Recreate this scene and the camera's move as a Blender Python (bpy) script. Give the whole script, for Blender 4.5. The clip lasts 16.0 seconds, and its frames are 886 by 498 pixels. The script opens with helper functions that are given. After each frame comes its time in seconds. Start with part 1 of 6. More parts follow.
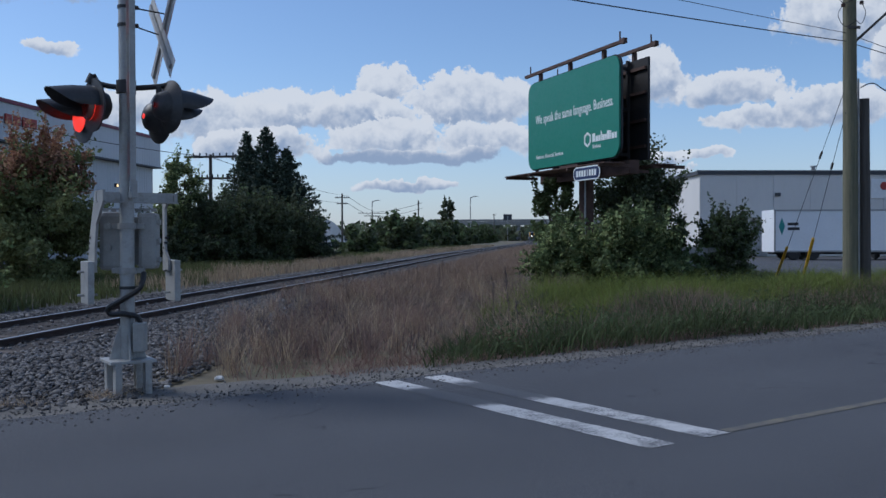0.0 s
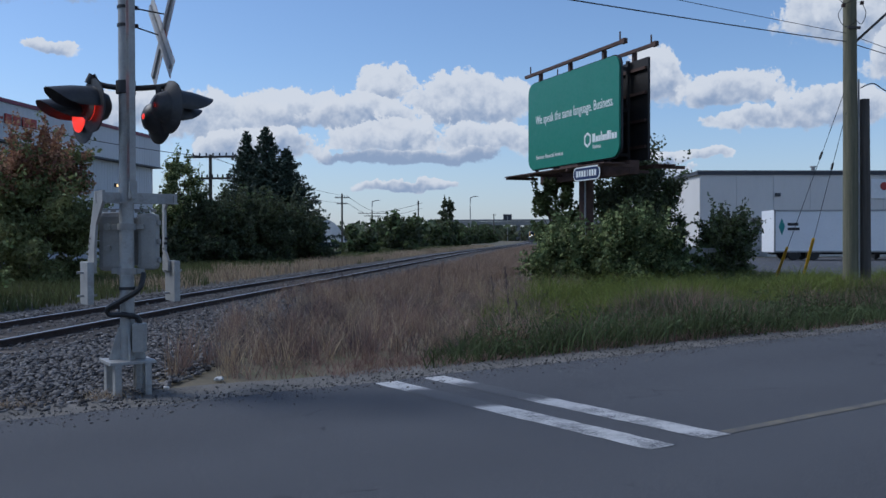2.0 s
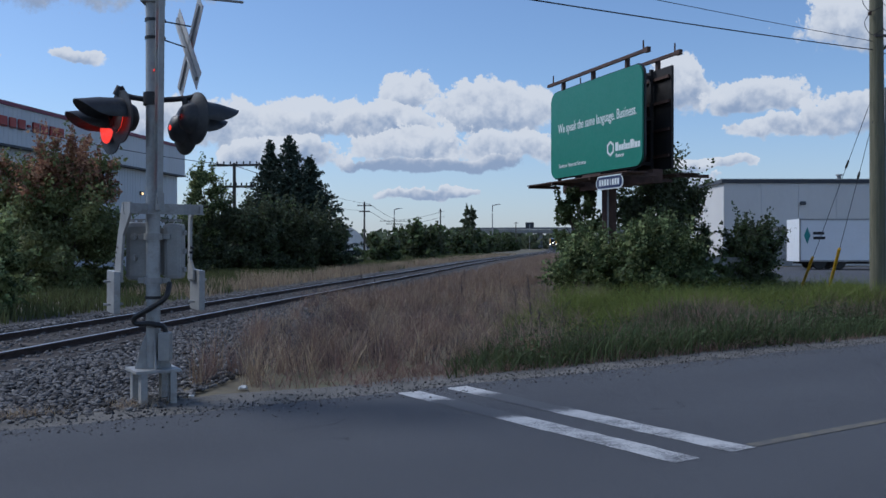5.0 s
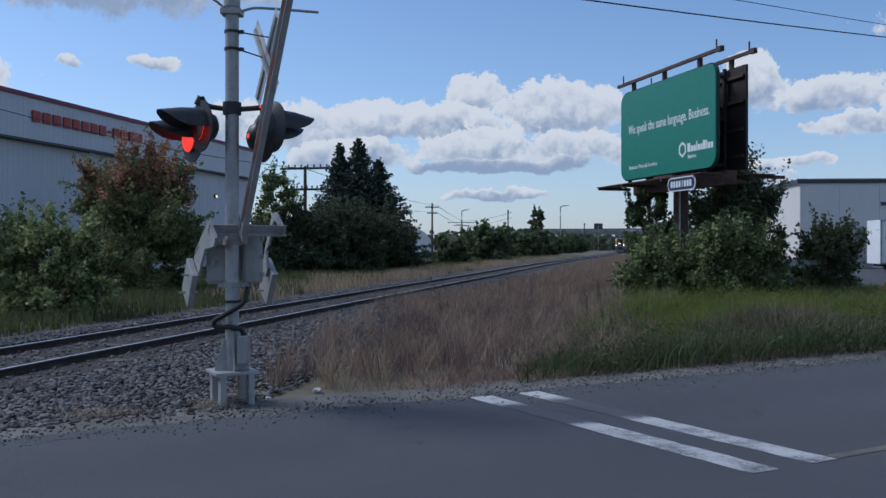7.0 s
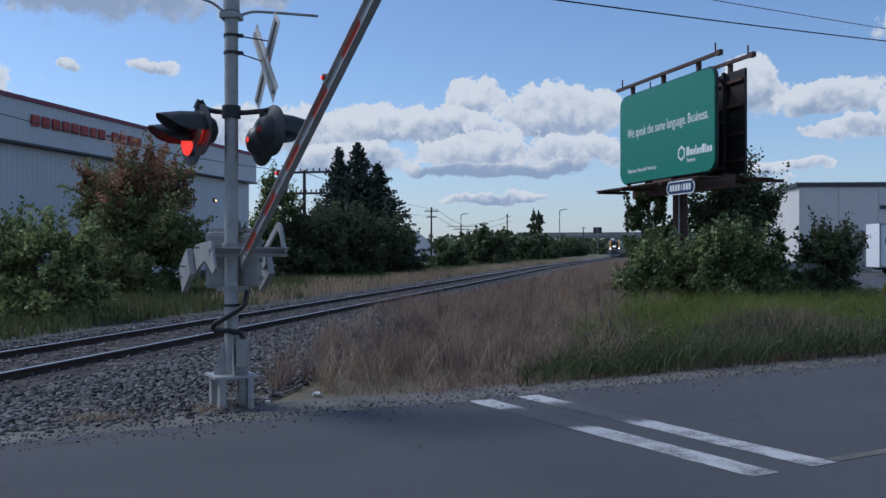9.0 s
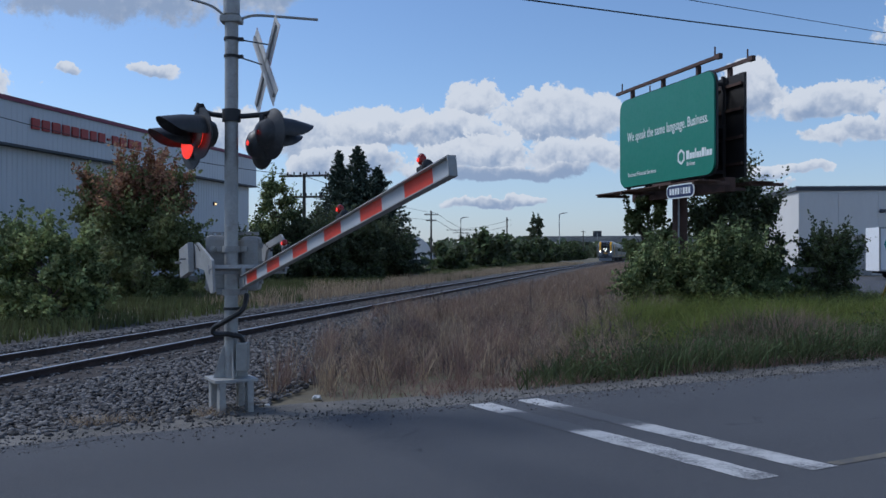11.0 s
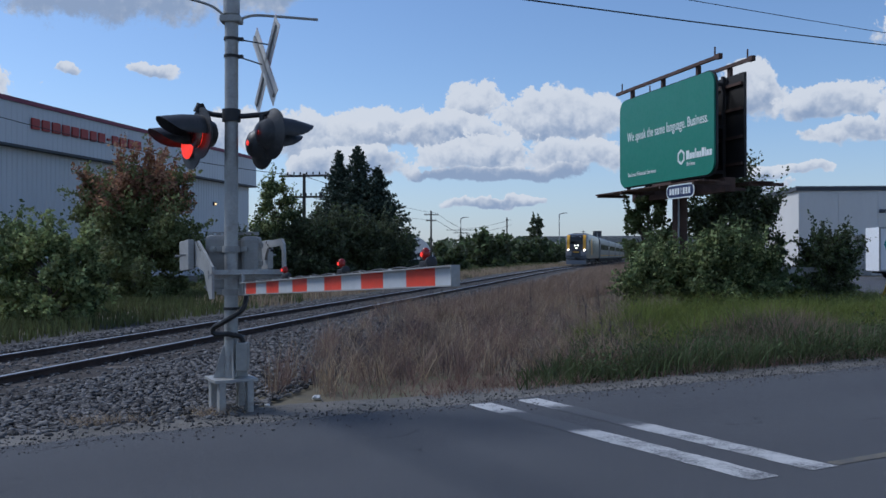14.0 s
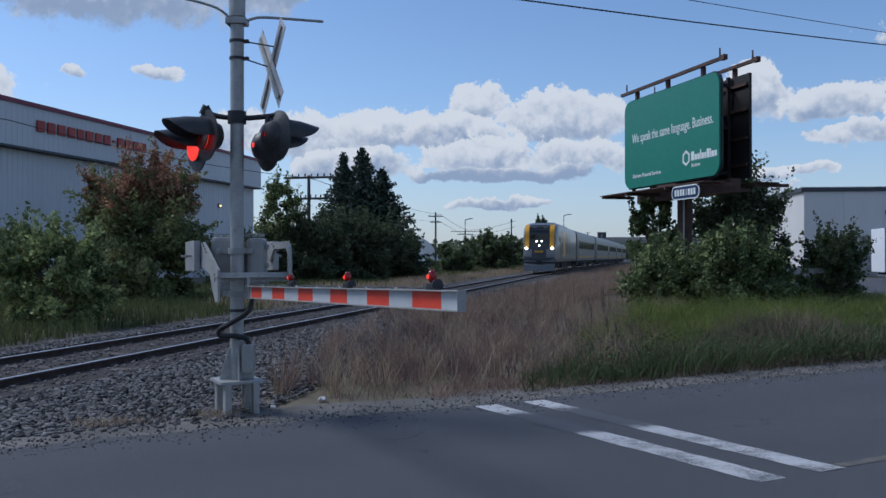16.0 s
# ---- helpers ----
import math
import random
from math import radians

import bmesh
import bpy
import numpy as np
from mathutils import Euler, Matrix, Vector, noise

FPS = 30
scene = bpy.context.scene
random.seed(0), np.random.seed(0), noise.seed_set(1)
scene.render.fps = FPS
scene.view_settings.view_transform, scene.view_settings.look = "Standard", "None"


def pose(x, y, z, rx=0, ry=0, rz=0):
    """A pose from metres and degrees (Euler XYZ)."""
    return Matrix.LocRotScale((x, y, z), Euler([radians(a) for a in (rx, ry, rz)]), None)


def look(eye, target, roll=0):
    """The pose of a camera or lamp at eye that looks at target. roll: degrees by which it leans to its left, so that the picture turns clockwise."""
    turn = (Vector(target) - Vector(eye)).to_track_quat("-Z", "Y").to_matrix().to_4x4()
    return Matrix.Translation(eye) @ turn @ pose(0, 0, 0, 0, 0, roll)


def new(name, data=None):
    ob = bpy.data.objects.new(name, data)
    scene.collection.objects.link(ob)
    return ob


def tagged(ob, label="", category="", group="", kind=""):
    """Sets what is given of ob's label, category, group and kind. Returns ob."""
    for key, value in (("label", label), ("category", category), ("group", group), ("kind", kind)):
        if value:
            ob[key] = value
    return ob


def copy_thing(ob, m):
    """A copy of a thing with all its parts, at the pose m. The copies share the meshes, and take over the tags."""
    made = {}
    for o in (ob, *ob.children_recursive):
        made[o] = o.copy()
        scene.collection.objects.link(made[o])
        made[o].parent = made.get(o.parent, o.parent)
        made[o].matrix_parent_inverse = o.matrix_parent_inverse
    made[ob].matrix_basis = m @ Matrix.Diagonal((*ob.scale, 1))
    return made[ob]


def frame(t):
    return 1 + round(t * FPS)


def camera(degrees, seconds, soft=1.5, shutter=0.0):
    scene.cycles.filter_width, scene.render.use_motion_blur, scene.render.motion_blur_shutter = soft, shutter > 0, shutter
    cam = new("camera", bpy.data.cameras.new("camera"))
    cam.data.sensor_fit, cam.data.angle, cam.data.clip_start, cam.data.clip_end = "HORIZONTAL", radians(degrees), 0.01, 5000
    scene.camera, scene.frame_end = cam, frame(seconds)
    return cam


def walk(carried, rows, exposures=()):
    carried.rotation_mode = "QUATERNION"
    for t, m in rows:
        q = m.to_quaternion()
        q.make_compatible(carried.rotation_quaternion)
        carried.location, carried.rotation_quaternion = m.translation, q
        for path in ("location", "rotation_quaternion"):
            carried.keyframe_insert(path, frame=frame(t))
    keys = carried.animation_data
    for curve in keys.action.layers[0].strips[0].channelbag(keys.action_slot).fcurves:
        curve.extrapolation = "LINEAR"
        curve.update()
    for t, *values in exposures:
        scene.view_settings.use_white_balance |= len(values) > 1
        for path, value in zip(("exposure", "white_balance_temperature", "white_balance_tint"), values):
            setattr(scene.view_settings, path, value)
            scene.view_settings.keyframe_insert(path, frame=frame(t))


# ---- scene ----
RAW = (
    (0.0, 0.059, 0.048, 1.437, 5.678, -0.680, 0.144),
    (1.0, 0.061, 0.058, 1.440, 5.686, -0.680, 0.148),
    (1.5, 0.060, 0.060, 1.443, 5.690, -0.688, 0.117),
    (2.0, 0.058, 0.060, 1.443, 5.687, -0.678, 0.123),
    (2.5, 0.055, 0.059, 1.445, 5.689, -0.687, 0.141),
    (3.0, 0.052, 0.056, 1.447, 5.426, -0.678, 0.109),
    (3.5, 0.053, 0.053, 1.446, 5.029, -0.626, 0.130),
    (4.0, 0.054, 0.053, 1.446, 4.864, -0.346, 0.138),
    (4.2, 0.058, 0.052, 1.447, 4.841, -0.259, 0.075),
    (6.3, 0.007, 0.008, 1.503, 1.659, -0.108, 0.043),
)
RAW2 = (
    (6.5, 0.003, 0.000, 1.504, 1.058, -0.088, 0.029),
    (7.0, -0.003, -0.007, 1.508, -0.065, -0.090, -0.010),
    (7.5, -0.003, -0.015, 1.508, -0.147, -0.065, -0.025),
    (8.0, -0.004, -0.011, 1.508, 0.002, -0.078, 0.007),
    (8.5, -0.005, -0.007, 1.505, -0.006, -0.046, 0.011),
    (9.0, -0.005, -0.003, 1.504, -0.014, 0.162, 0.032),
    (11.5, -0.006, -0.005, 1.502, 0.002, 0.396, 0.002),
    (12.5, 0.000, 0.000, 1.500, 0.000, 0.401, 0.000),
    (14.0, -0.006, -0.005, 1.502, 0.005, 0.396, 0.005),
    (14.5, -0.007, -0.001, 1.504, 0.001, 0.419, 0.069),
    (15.5, -0.013, 0.003, 1.504, -0.006, 0.425, 0.055),
    (16.0, -0.017, -0.002, 1.503, -0.284, 0.490, 0.071),
)
cam = camera(53.0, 16.0)
walk(cam, [(t, pose(x, y, z, 90 + tilt, 0, -yaw) @ pose(0, 0, 0, 0, 0, -lean))
           for t, x, y, z, yaw, tilt, lean in RAW + RAW2],
     exposures=((0.0, 0.12, 5550, 10), (16.0, 0.12, 5550, 10)))

# ---- light ----
SUN_AZ, SUN_EL = radians(-70), radians(48)
world = bpy.data.worlds.new("world")
scene.world = world
world.use_nodes = True
WT = world.node_tree
WT.nodes.clear()


class Net:
    """Short hand for node trees."""

    def __init__(self, tree):
        self.t = tree

    def node(self, kind, **props):
        n = self.t.nodes.new(kind)
        for k, v in props.items():
            if k == "op":
                n.operation = v
            elif k == "blend":
                n.blend_type = v
            elif k == "dtype":
                n.data_type = v
        return n

    def put(self, sock, v):
        if isinstance(v, bpy.types.NodeSocket):
            self.t.links.new(v, sock)
        elif isinstance(v, (tuple, list)) and len(v) == 3 and sock.type == "RGBA":
            sock.default_value = (*v, 1)
        else:
            sock.default_value = v

    def math(self, op, a, b=0.0, c=None, clamp=False):
        n = self.node("ShaderNodeMath", op=op)
        n.use_clamp = clamp
        self.put(n.inputs[0], a)
        self.put(n.inputs[1], b)
        if c is not None:
            self.put(n.inputs[2], c)
        return n.outputs[0]

    def noise(self, vec, scale, detail=4.0, rough=0.55, dist=0.0):
        n = self.node("ShaderNodeTexNoise")
        if vec is not None:
            self.put(n.inputs["Vector"], vec)
        n.inputs["Scale"].default_value, n.inputs["Detail"].default_value = scale, detail
        n.inputs["Roughness"].default_value, n.inputs["Distortion"].default_value = rough, dist
        return n.outputs["Fac"]

    def mix(self, fac, a, b, blend="MIX"):
        n = self.node("ShaderNodeMix", dtype="RGBA", blend=blend)
        self.put(n.inputs[0], fac)
        self.put(n.inputs[6], a)
        self.put(n.inputs[7], b)
        return n.outputs[2]

    def range(self, v, a, b, c=0.0, d=1.0, smooth=True):
        n = self.node("ShaderNodeMapRange")
        n.interpolation_type = "SMOOTHSTEP" if smooth else "LINEAR"
        for s, x in zip(n.inputs, (v, a, b, c, d)):
            self.put(s, x)
        return n.outputs[0]

    def scale(self, vec, s):
        n = self.node("ShaderNodeMapping")
        self.put(n.inputs["Vector"], vec)
        n.inputs["Scale"].default_value = s
        return n.outputs[0]


def build_sky():
    n = Net(WT)
    sky = n.node("ShaderNodeTexSky")
    sky.sky_type, sky.sun_disc = "NISHITA", False
    sky.sun_elevation, sky.sun_rotation = SUN_EL, SUN_AZ
    sky.altitude, sky.air_density, sky.dust_density, sky.ozone_density = 80, 1.0, 0.6, 2.0
    co = n.node("ShaderNodeTexCoord").outputs["Generated"]
    sep = n.node("ShaderNodeSeparateXYZ")
    n.put(sep.inputs[0], co)
    x, y, z = sep.outputs
    flat = n.math("SQRT", n.math("ADD", n.math("MULTIPLY", x, x), n.math("MULTIPLY", y, y)))
    # azimuth (right of north) and elevation, both in degrees
    az = n.math("MULTIPLY", n.math("ARCTAN2", x, y), 57.2958)
    el = n.math("MULTIPLY", n.math("ARCTAN2", z, flat), 57.2958)

    def billow(vec):
        """Rounded heaps at three sizes, roughly -0.5 to 0.5."""
        wob = n.node("ShaderNodeVectorMath", op="ADD")
        soft = n.node("ShaderNodeTexNoise")
        n.put(soft.inputs["Vector"], vec)
        soft.inputs["Scale"].default_value, soft.inputs["Detail"].default_value = 45, 3
        sc = n.node("ShaderNodeVectorMath", op="SCALE")
        n.put(sc.inputs[0], soft.outputs["Color"])
        sc.inputs["Scale"].default_value = 0.03
        n.put(wob.inputs[0], vec)
        n.put(wob.inputs[1], sc.outputs[0])
        total = None
        for scale, amp in ((26, 0.70), (62, 0.40), (140, 0.18)):
            vo = n.node("ShaderNodeTexVoronoi")
            vo.feature = "SMOOTH_F1"
            n.put(vo.inputs["Vector"], wob.outputs[0])
            vo.inputs["Scale"].default_value, vo.inputs["Smoothness"].default_value = scale, 0.35
            v = n.math("MULTIPLY", n.math("SUBTRACT", 0.48, vo.outputs["Distance"]), amp)
            total = v if total is None else n.math("ADD", total, v)
        return n.math("ADD", total, n.math("MULTIPLY", n.math("SUBTRACT", n.noise(vec, 240, 4, 0.6), 0.5), 0.28))

    here = billow(co)
    up = n.node("ShaderNodeVectorMath", op="ADD")
    n.put(up.inputs[0], co)
    up.inputs[1].default_value = (-0.006, 0.0, 0.012)
    relief = n.math("SUBTRACT", here, billow(up.outputs[0]))
    big = n.math("SUBTRACT", n.noise(co, 13, 3, 0.5), 0.5)

    sway = n.math("MULTIPLY", n.math("SUBTRACT", n.noise(co, 16, 4, 0.55), 0.5), 4.0)
    lift = n.math("MULTIPLY", n.math("SUBTRACT", n.noise(n.scale(co, (1.3, 1.3, 1.3)), 17, 4, 0.55), 0.5), 1.8)
    waz, wel = n.math("ADD", az, sway), n.math("ADD", el, lift)
    edge = n.math("ADD", n.math("MULTIPLY", here, 0.85), n.math("MULTIPLY", n.math("SUBTRACT", n.noise(co, 300, 6, 0.68), 0.5), 0.36))
    glow = n.math("ADD", n.math("MULTIPLY", relief, 1.05), n.math("MULTIPLY", big, 0.55))

    def heap(under, a0, e0, ra, re, fb, dim):
        """One heap laid over those behind it: bright crown, grey flat base."""
        da = n.math("DIVIDE", n.math("SUBTRACT", waz, a0), ra)
        de = n.math("DIVIDE", n.math("SUBTRACT", wel, e0), re)
        # the underside is flatter than the top
        de2 = n.math("ADD", n.math("MAXIMUM", de, 0.0), n.math("MULTIPLY", n.math("MINIMUM", de, 0.0), fb))
        d = n.math("SQRT", n.math("ADD", n.math("MULTIPLY", da, da), n.math("MULTIPLY", de2, de2)))
        k = n.math("ADD", n.math("MULTIPLY", n.math("SUBTRACT", 1.0, d), 1.3), edge)
        lit = n.math("ADD", n.math("SUBTRACT", n.math("MULTIPLY", de, 0.66), dim), glow)
        # thin rims glow
        lit = n.math("ADD", lit, n.range(k, 0.05, 0.6, 0.38, 0.0))
        tone = n.mix(n.range(lit, -0.62, 0.60), (2.65, 3.15, 4.0), (6.3, 6.15, 5.95))
        soft = n.range(k, 0.02, n.range(de, -0.6, 0.3, 0.42, 0.15))
        return n.mix(n.math("MULTIPLY", soft, 0.97), under, tone)

    haze = n.range(el, -1.0, 11.0, 1.0, 0.0)
    blue = n.mix(n.math("MULTIPLY", haze, 0.42), n.mix(1.0, sky.outputs[0], (1.02, 1.02, 1.05), "MULTIPLY"), (4.1, 4.5, 5.35))
    # the same broken cumulus all round, away from the bank
    away = n.range(n.math("ABSOLUTE", az), 40, 54)
    field = n.math("SUBTRACT", n.math("MULTIPLY", n.noise(n.scale(co, (1, 1, 2.2)), 3.2, 5, 0.55), 3.4), 1.8)
    wide = n.mix(n.range(n.math("ADD", field, glow), -0.6, 0.7), (2.75, 3.25, 4.05), (6.9, 6.65, 6.4))
    col = n.mix(n.math("MULTIPLY", n.math("MULTIPLY", n.range(field, 0.03, 0.25), away), 0.97), blue, wide)
    for row in CLOUDS:
        col = heap(col, *row)
    bg = n.node("ShaderNodeBackground")
    n.put(bg.inputs["Color"], col)
    bg.inputs["Strength"].default_value = 0.1
    out = n.node("ShaderNodeOutputWorld")
    WT.links.new(bg.outputs[0], out.inputs[0])


# clouds, back to front: azimuth, elevation, half width, half height, flatness of the base, dimness
CLOUDS = (
    (-22.0, 16.9, 11.5, 3.6, 1.0, 0.22), (-12.6, 17.0, 4.2, 2.3, 1.0, 0.05),
    (-18.3, 11.2, 1.7, 0.5, 1.1, -0.2), (-23.0, 10.9, 0.8, 0.4, 1.1, -0.2), (-32.0, 9.5, 7.0, 3.0, 1.4, 0.0),
    (30.0, 12.8, 4.8, 2.9, 1.5, -0.05), (34.0, 10.0, 4.0, 3.0, 1.4, 0.0),
    (-13.5, 7.6, 3.2, 1.8, 1.3, 0.0), (2.3, 9.6, 2.4, 1.9, 1.4, -0.1), (-8.6, 7.3, 4.6, 2.1, 1.2, -0.05),
    (-4.0, 7.9, 4.2, 1.9, 1.3, -0.05), (7.6, 8.6, 5.4, 2.1, 1.3, 0.0), (0.6, 7.6, 4.2, 1.5, 1.4, 0.05),
    (18.8, 9.6, 3.0, 2.3, 1.3, 0.0), (24.0, 8.8, 3.4, 1.5, 1.7, 0.0),
    (-6.0, 5.6, 4.8, 1.5, 1.4, 0.12), (2.5, 6.3, 4.6, 1.6, 1.5, 0.0), (8.6, 6.2, 4.6, 1.7, 1.5, 0.0),
    (3.5, 5.1, 6.6, 0.8, 1.5, 0.75), (14.0, 6.6, 3.4, 1.7, 1.4, 0.0),
    (25.2, 7.1, 3.6, 1.1, 1.8, 0.0), (29.5, 7.4, 3.6, 1.8, 1.6, 0.05), (21.4, 5.1, 2.0, 0.6, 1.4, 0.0),
    (3.4, 3.3, 4.0, 0.45, 1.5, 0.1), (19.0, 4.2, 3.0, 0.5, 1.4, 0.15),
)
build_sky()

sun = new("sun", bpy.data.lights.new("sun", "SUN"))
sun.data.energy, sun.data.angle, sun.data.color = 2.0, radians(20), (1.0, 0.94, 0.86)
SUN_WAY = Vector((math.sin(SUN_AZ) * math.cos(SUN_EL), math.cos(SUN_AZ) * math.cos(SUN_EL), math.sin(SUN_EL)))
sun.matrix_world = look(SUN_WAY * 50, (0, 0, 0))


# ---- materials ----
def surface(name, base, rough=0.7, metal=0.0, var=0.25, big=1.5, fine=40.0, bump=0.15, other=None, island=0.0, obj_random=0.0,
            glow=None, streak=None, coat=0.0, thin=0.0):
    """A worn surface: base colour varied at two scales, with fine relief."""
    m = bpy.data.materials.new(name)
    m.use_nodes = True
    n = Net(m.node_tree)
    bsdf = m.node_tree.nodes["Principled BSDF"]
    co = n.node("ShaderNodeTexCoord").outputs["Object"]
    if streak:
        co = n.scale(co, streak)
    a, b = n.noise(co, big, 4, 0.6), n.noise(co, fine, 5, 0.65)
    mixed = n.math("ADD", n.math("MULTIPLY", a, 0.6), n.math("MULTIPLY", b, 0.4))
    lo, hi = tuple(c * (1 - var) for c in base), tuple(min(1.0, c * (1 + var)) for c in base)
    col = n.mix(n.range(mixed, 0.3, 0.7), lo, hi)
    if other:
        col = n.mix(n.range(n.noise(co, big * 2.3, 6, 0.7), 0.5, 0.68), col, other)
    if island:
        g = n.node("ShaderNodeNewGeometry").outputs["Random Per Island"]
        h = n.node("ShaderNodeHueSaturation")
        n.put(h.inputs["Value"], n.range(g, 0, 1, 1 - island, 1 + island, False))
        n.put(h.inputs["Hue"], n.range(g, 0, 1, 0.5 - island * 0.05, 0.5 + island * 0.03, False))
        n.put(h.inputs["Color"], col)
        col = h.outputs[0]
    if obj_random:
        g = n.node("ShaderNodeObjectInfo").outputs["Random"]
        h = n.node("ShaderNodeHueSaturation")
        n.put(h.inputs["Value"], n.range(g, 0, 1, 1 - obj_random, 1 + obj_random, False))
        n.put(h.inputs["Color"], col)
        col = h.outputs[0]
    n.put(bsdf.inputs["Base Color"], col)
    n.put(bsdf.inputs["Roughness"], n.range(b, 0.2, 0.8, max(0.03, rough - 0.12), min(1.0, rough + 0.12)))
    bsdf.inputs["Metallic"].default_value = metal
    bsdf.inputs["Coat Weight"].default_value = coat
    if bump:
        bp = n.node("ShaderNodeBump")
        bp.inputs["Strength"].default_value, bp.inputs["Distance"].default_value = bump, 0.02
        n.put(bp.inputs["Height"], b)
        n.put(bsdf.inputs["Normal"], bp.outputs[0])
    if glow:
        bsdf.inputs["Emission Color"].default_value = (*glow[0], 1)
        bsdf.inputs["Emission Strength"].default_value = glow[1]
    if thin:
        tr = n.node("ShaderNodeBsdfTranslucent")
        n.put(tr.inputs["Color"], col)
        ms = n.node("ShaderNodeMixShader")
        ms.inputs[0].default_value = thin
        m.node_tree.links.new(bsdf.outputs[0], ms.inputs[1])
        m.node_tree.links.new(tr.outputs[0], ms.inputs[2])
        m.node_tree.links.new(ms.outputs[0], m.node_tree.nodes["Material Output"].inputs[0])
    return m



def asphalt_mat():
    """Aged asphalt: pale aggregate specks, tyre bands along the road, dark patches."""
    m = bpy.data.materials.new("aged_asphalt")
    m.use_nodes = True
    n = Net(m.node_tree)
    bsdf = m.node_tree.nodes["Principled BSDF"]
    co = n.node("ShaderNodeNewGeometry").outputs["Position"]
    dot = n.node("ShaderNodeVectorMath", op="DOT_PRODUCT")
    n.put(dot.inputs[0], co)
    dot.inputs[1].default_value = (-0.477, 0.879, 0)
    v = n.math("ADD", dot.outputs["Value"], n.math("MULTIPLY", n.noise(co, 0.6, 3, 0.6), 0.8))
    bands = n.math("SINE", n.math("MULTIPLY", v, 3.4))
    patch = n.noise(co, 0.35, 5, 0.6)
    grain, fine = n.noise(co, 45, 5, 0.75), n.noise(co, 150, 3, 0.7)
    tone = n.math("ADD", n.math("MULTIPLY", bands, 0.03), n.math("ADD", n.math("MULTIPLY", patch, 0.3), n.math("MULTIPLY", grain, 0.6)))
    col = n.mix(n.range(tone, 0.2, 0.75), (0.054, 0.056, 0.063), (0.098, 0.101, 0.110))
    col = n.mix(n.range(n.noise(co, 70, 4, 0.8), 0.55, 0.68), col, (0.155, 0.157, 0.165))
    col = n.mix(n.range(fine, 0.55, 0.68), col, (0.23, 0.232, 0.24))
    col = n.mix(n.range(fine, 0.42, 0.28), col, (0.035, 0.035, 0.036))
    crack = n.node("ShaderNodeTexVoronoi")
    crack.feature = "DISTANCE_TO_EDGE"
    wob = n.node("ShaderNodeVectorMath", op="ADD")
    nz = n.node("ShaderNodeTexNoise")
    nz.inputs["Scale"].default_value, nz.inputs["Detail"].default_value = 1.3, 6
    n.put(nz.inputs["Vector"], co)
    n.put(wob.inputs[0], co)
    n.put(wob.inputs[1], nz.outputs["Color"])
    n.put(crack.inputs["Vector"], wob.outputs[0])
    crack.inputs["Scale"].default_value = 0.32
    gap = n.math("MULTIPLY", n.range(crack.outputs["Distance"], 0.001, 0.006, 1.0, 0.0), n.range(n.noise(co, 0.9, 3, 0.6), 0.5, 0.62))
    col = n.mix(n.math("MULTIPLY", gap, 0.7), col, (0.025, 0.025, 0.026))
    n.put(bsdf.inputs["Base Color"], col)
    bsdf.inputs["Roughness"].default_value = 0.92
    bsdf.inputs["Specular IOR Level"].default_value = 0.25
    bp = n.node("ShaderNodeBump")
    bp.inputs["Strength"].default_value, bp.inputs["Distance"].default_value = 0.6, 0.008
    n.put(bp.inputs["Height"], n.math("ADD", fine, grain))
    n.put(bsdf.inputs["Normal"], bp.outputs[0])
    return m


M = {}
M["asphalt"] = asphalt_mat()
M["gravel"] = surface("gravel", (0.15, 0.14, 0.125), 0.95, var=0.4, big=1.2, fine=55, bump=0.8, other=(0.10, 0.095, 0.085))
M["bed"] = surface("packed_ballast", (0.062, 0.058, 0.054), 0.95, var=0.5, big=2.5, fine=50, bump=0.9, other=(0.10, 0.094, 0.088))
M["soil"] = surface("soil", (0.13, 0.11, 0.07), 0.95, var=0.4, big=0.15, fine=8, bump=0.5, other=(0.07, 0.09, 0.03))
M["stone"] = surface("ballast_stone", (0.112, 0.106, 0.103), 0.9, var=0.35, big=8, fine=60, bump=0.4, island=0.85)
M["rail"] = surface("rusty_rail", (0.058, 0.038, 0.031), 0.85, 0.0, var=0.4, big=6, fine=80, bump=0.3)
# brown of the ties and shadow between the rails, painted as one dark colour
M["tie_shade"] = surface("tie_shade_ballast", (0.032, 0.025, 0.021), 0.95, var=0.4, big=2, fine=45, bump=0.7, other=(0.05, 0.042, 0.036))
M["rail_top"] = surface("polished_rail", (0.52, 0.52, 0.53), 0.42, 0.7, var=0.1, big=4, fine=60, bump=0.05)
M["sleeper"] = surface("sleeper_wood", (0.075, 0.06, 0.05), 0.9, var=0.4, big=5, fine=40, bump=0.5, obj_random=0.3)
M["galv"] = surface("galvanised_steel", (0.35, 0.35, 0.34), 0.55, 0.3, var=0.22, big=3, fine=35, bump=0.08, other=(0.29, 0.28, 0.26))
M["alu"] = surface("cast_aluminium", (0.30, 0.295, 0.28), 0.6, 0.2, var=0.2, big=5, fine=50, bump=0.1, other=(0.3, 0.3, 0.29))
M["white"] = surface("white_paint", (0.74, 0.74, 0.73), 0.5, var=0.08, big=3, fine=30, bump=0.05)
M["black"] = surface("black_paint", (0.02, 0.02, 0.022), 0.55, var=0.3, big=6, fine=50, bump=0.08)
M["rubber"] = surface("black_rubber", (0.012, 0.012, 0.012), 0.45, var=0.3, big=8, fine=60, bump=0.1)
M["red_band"] = surface("red_reflective_band", (0.62, 0.06, 0.03), 0.4, var=0.12, big=6, fine=60, bump=0.03)
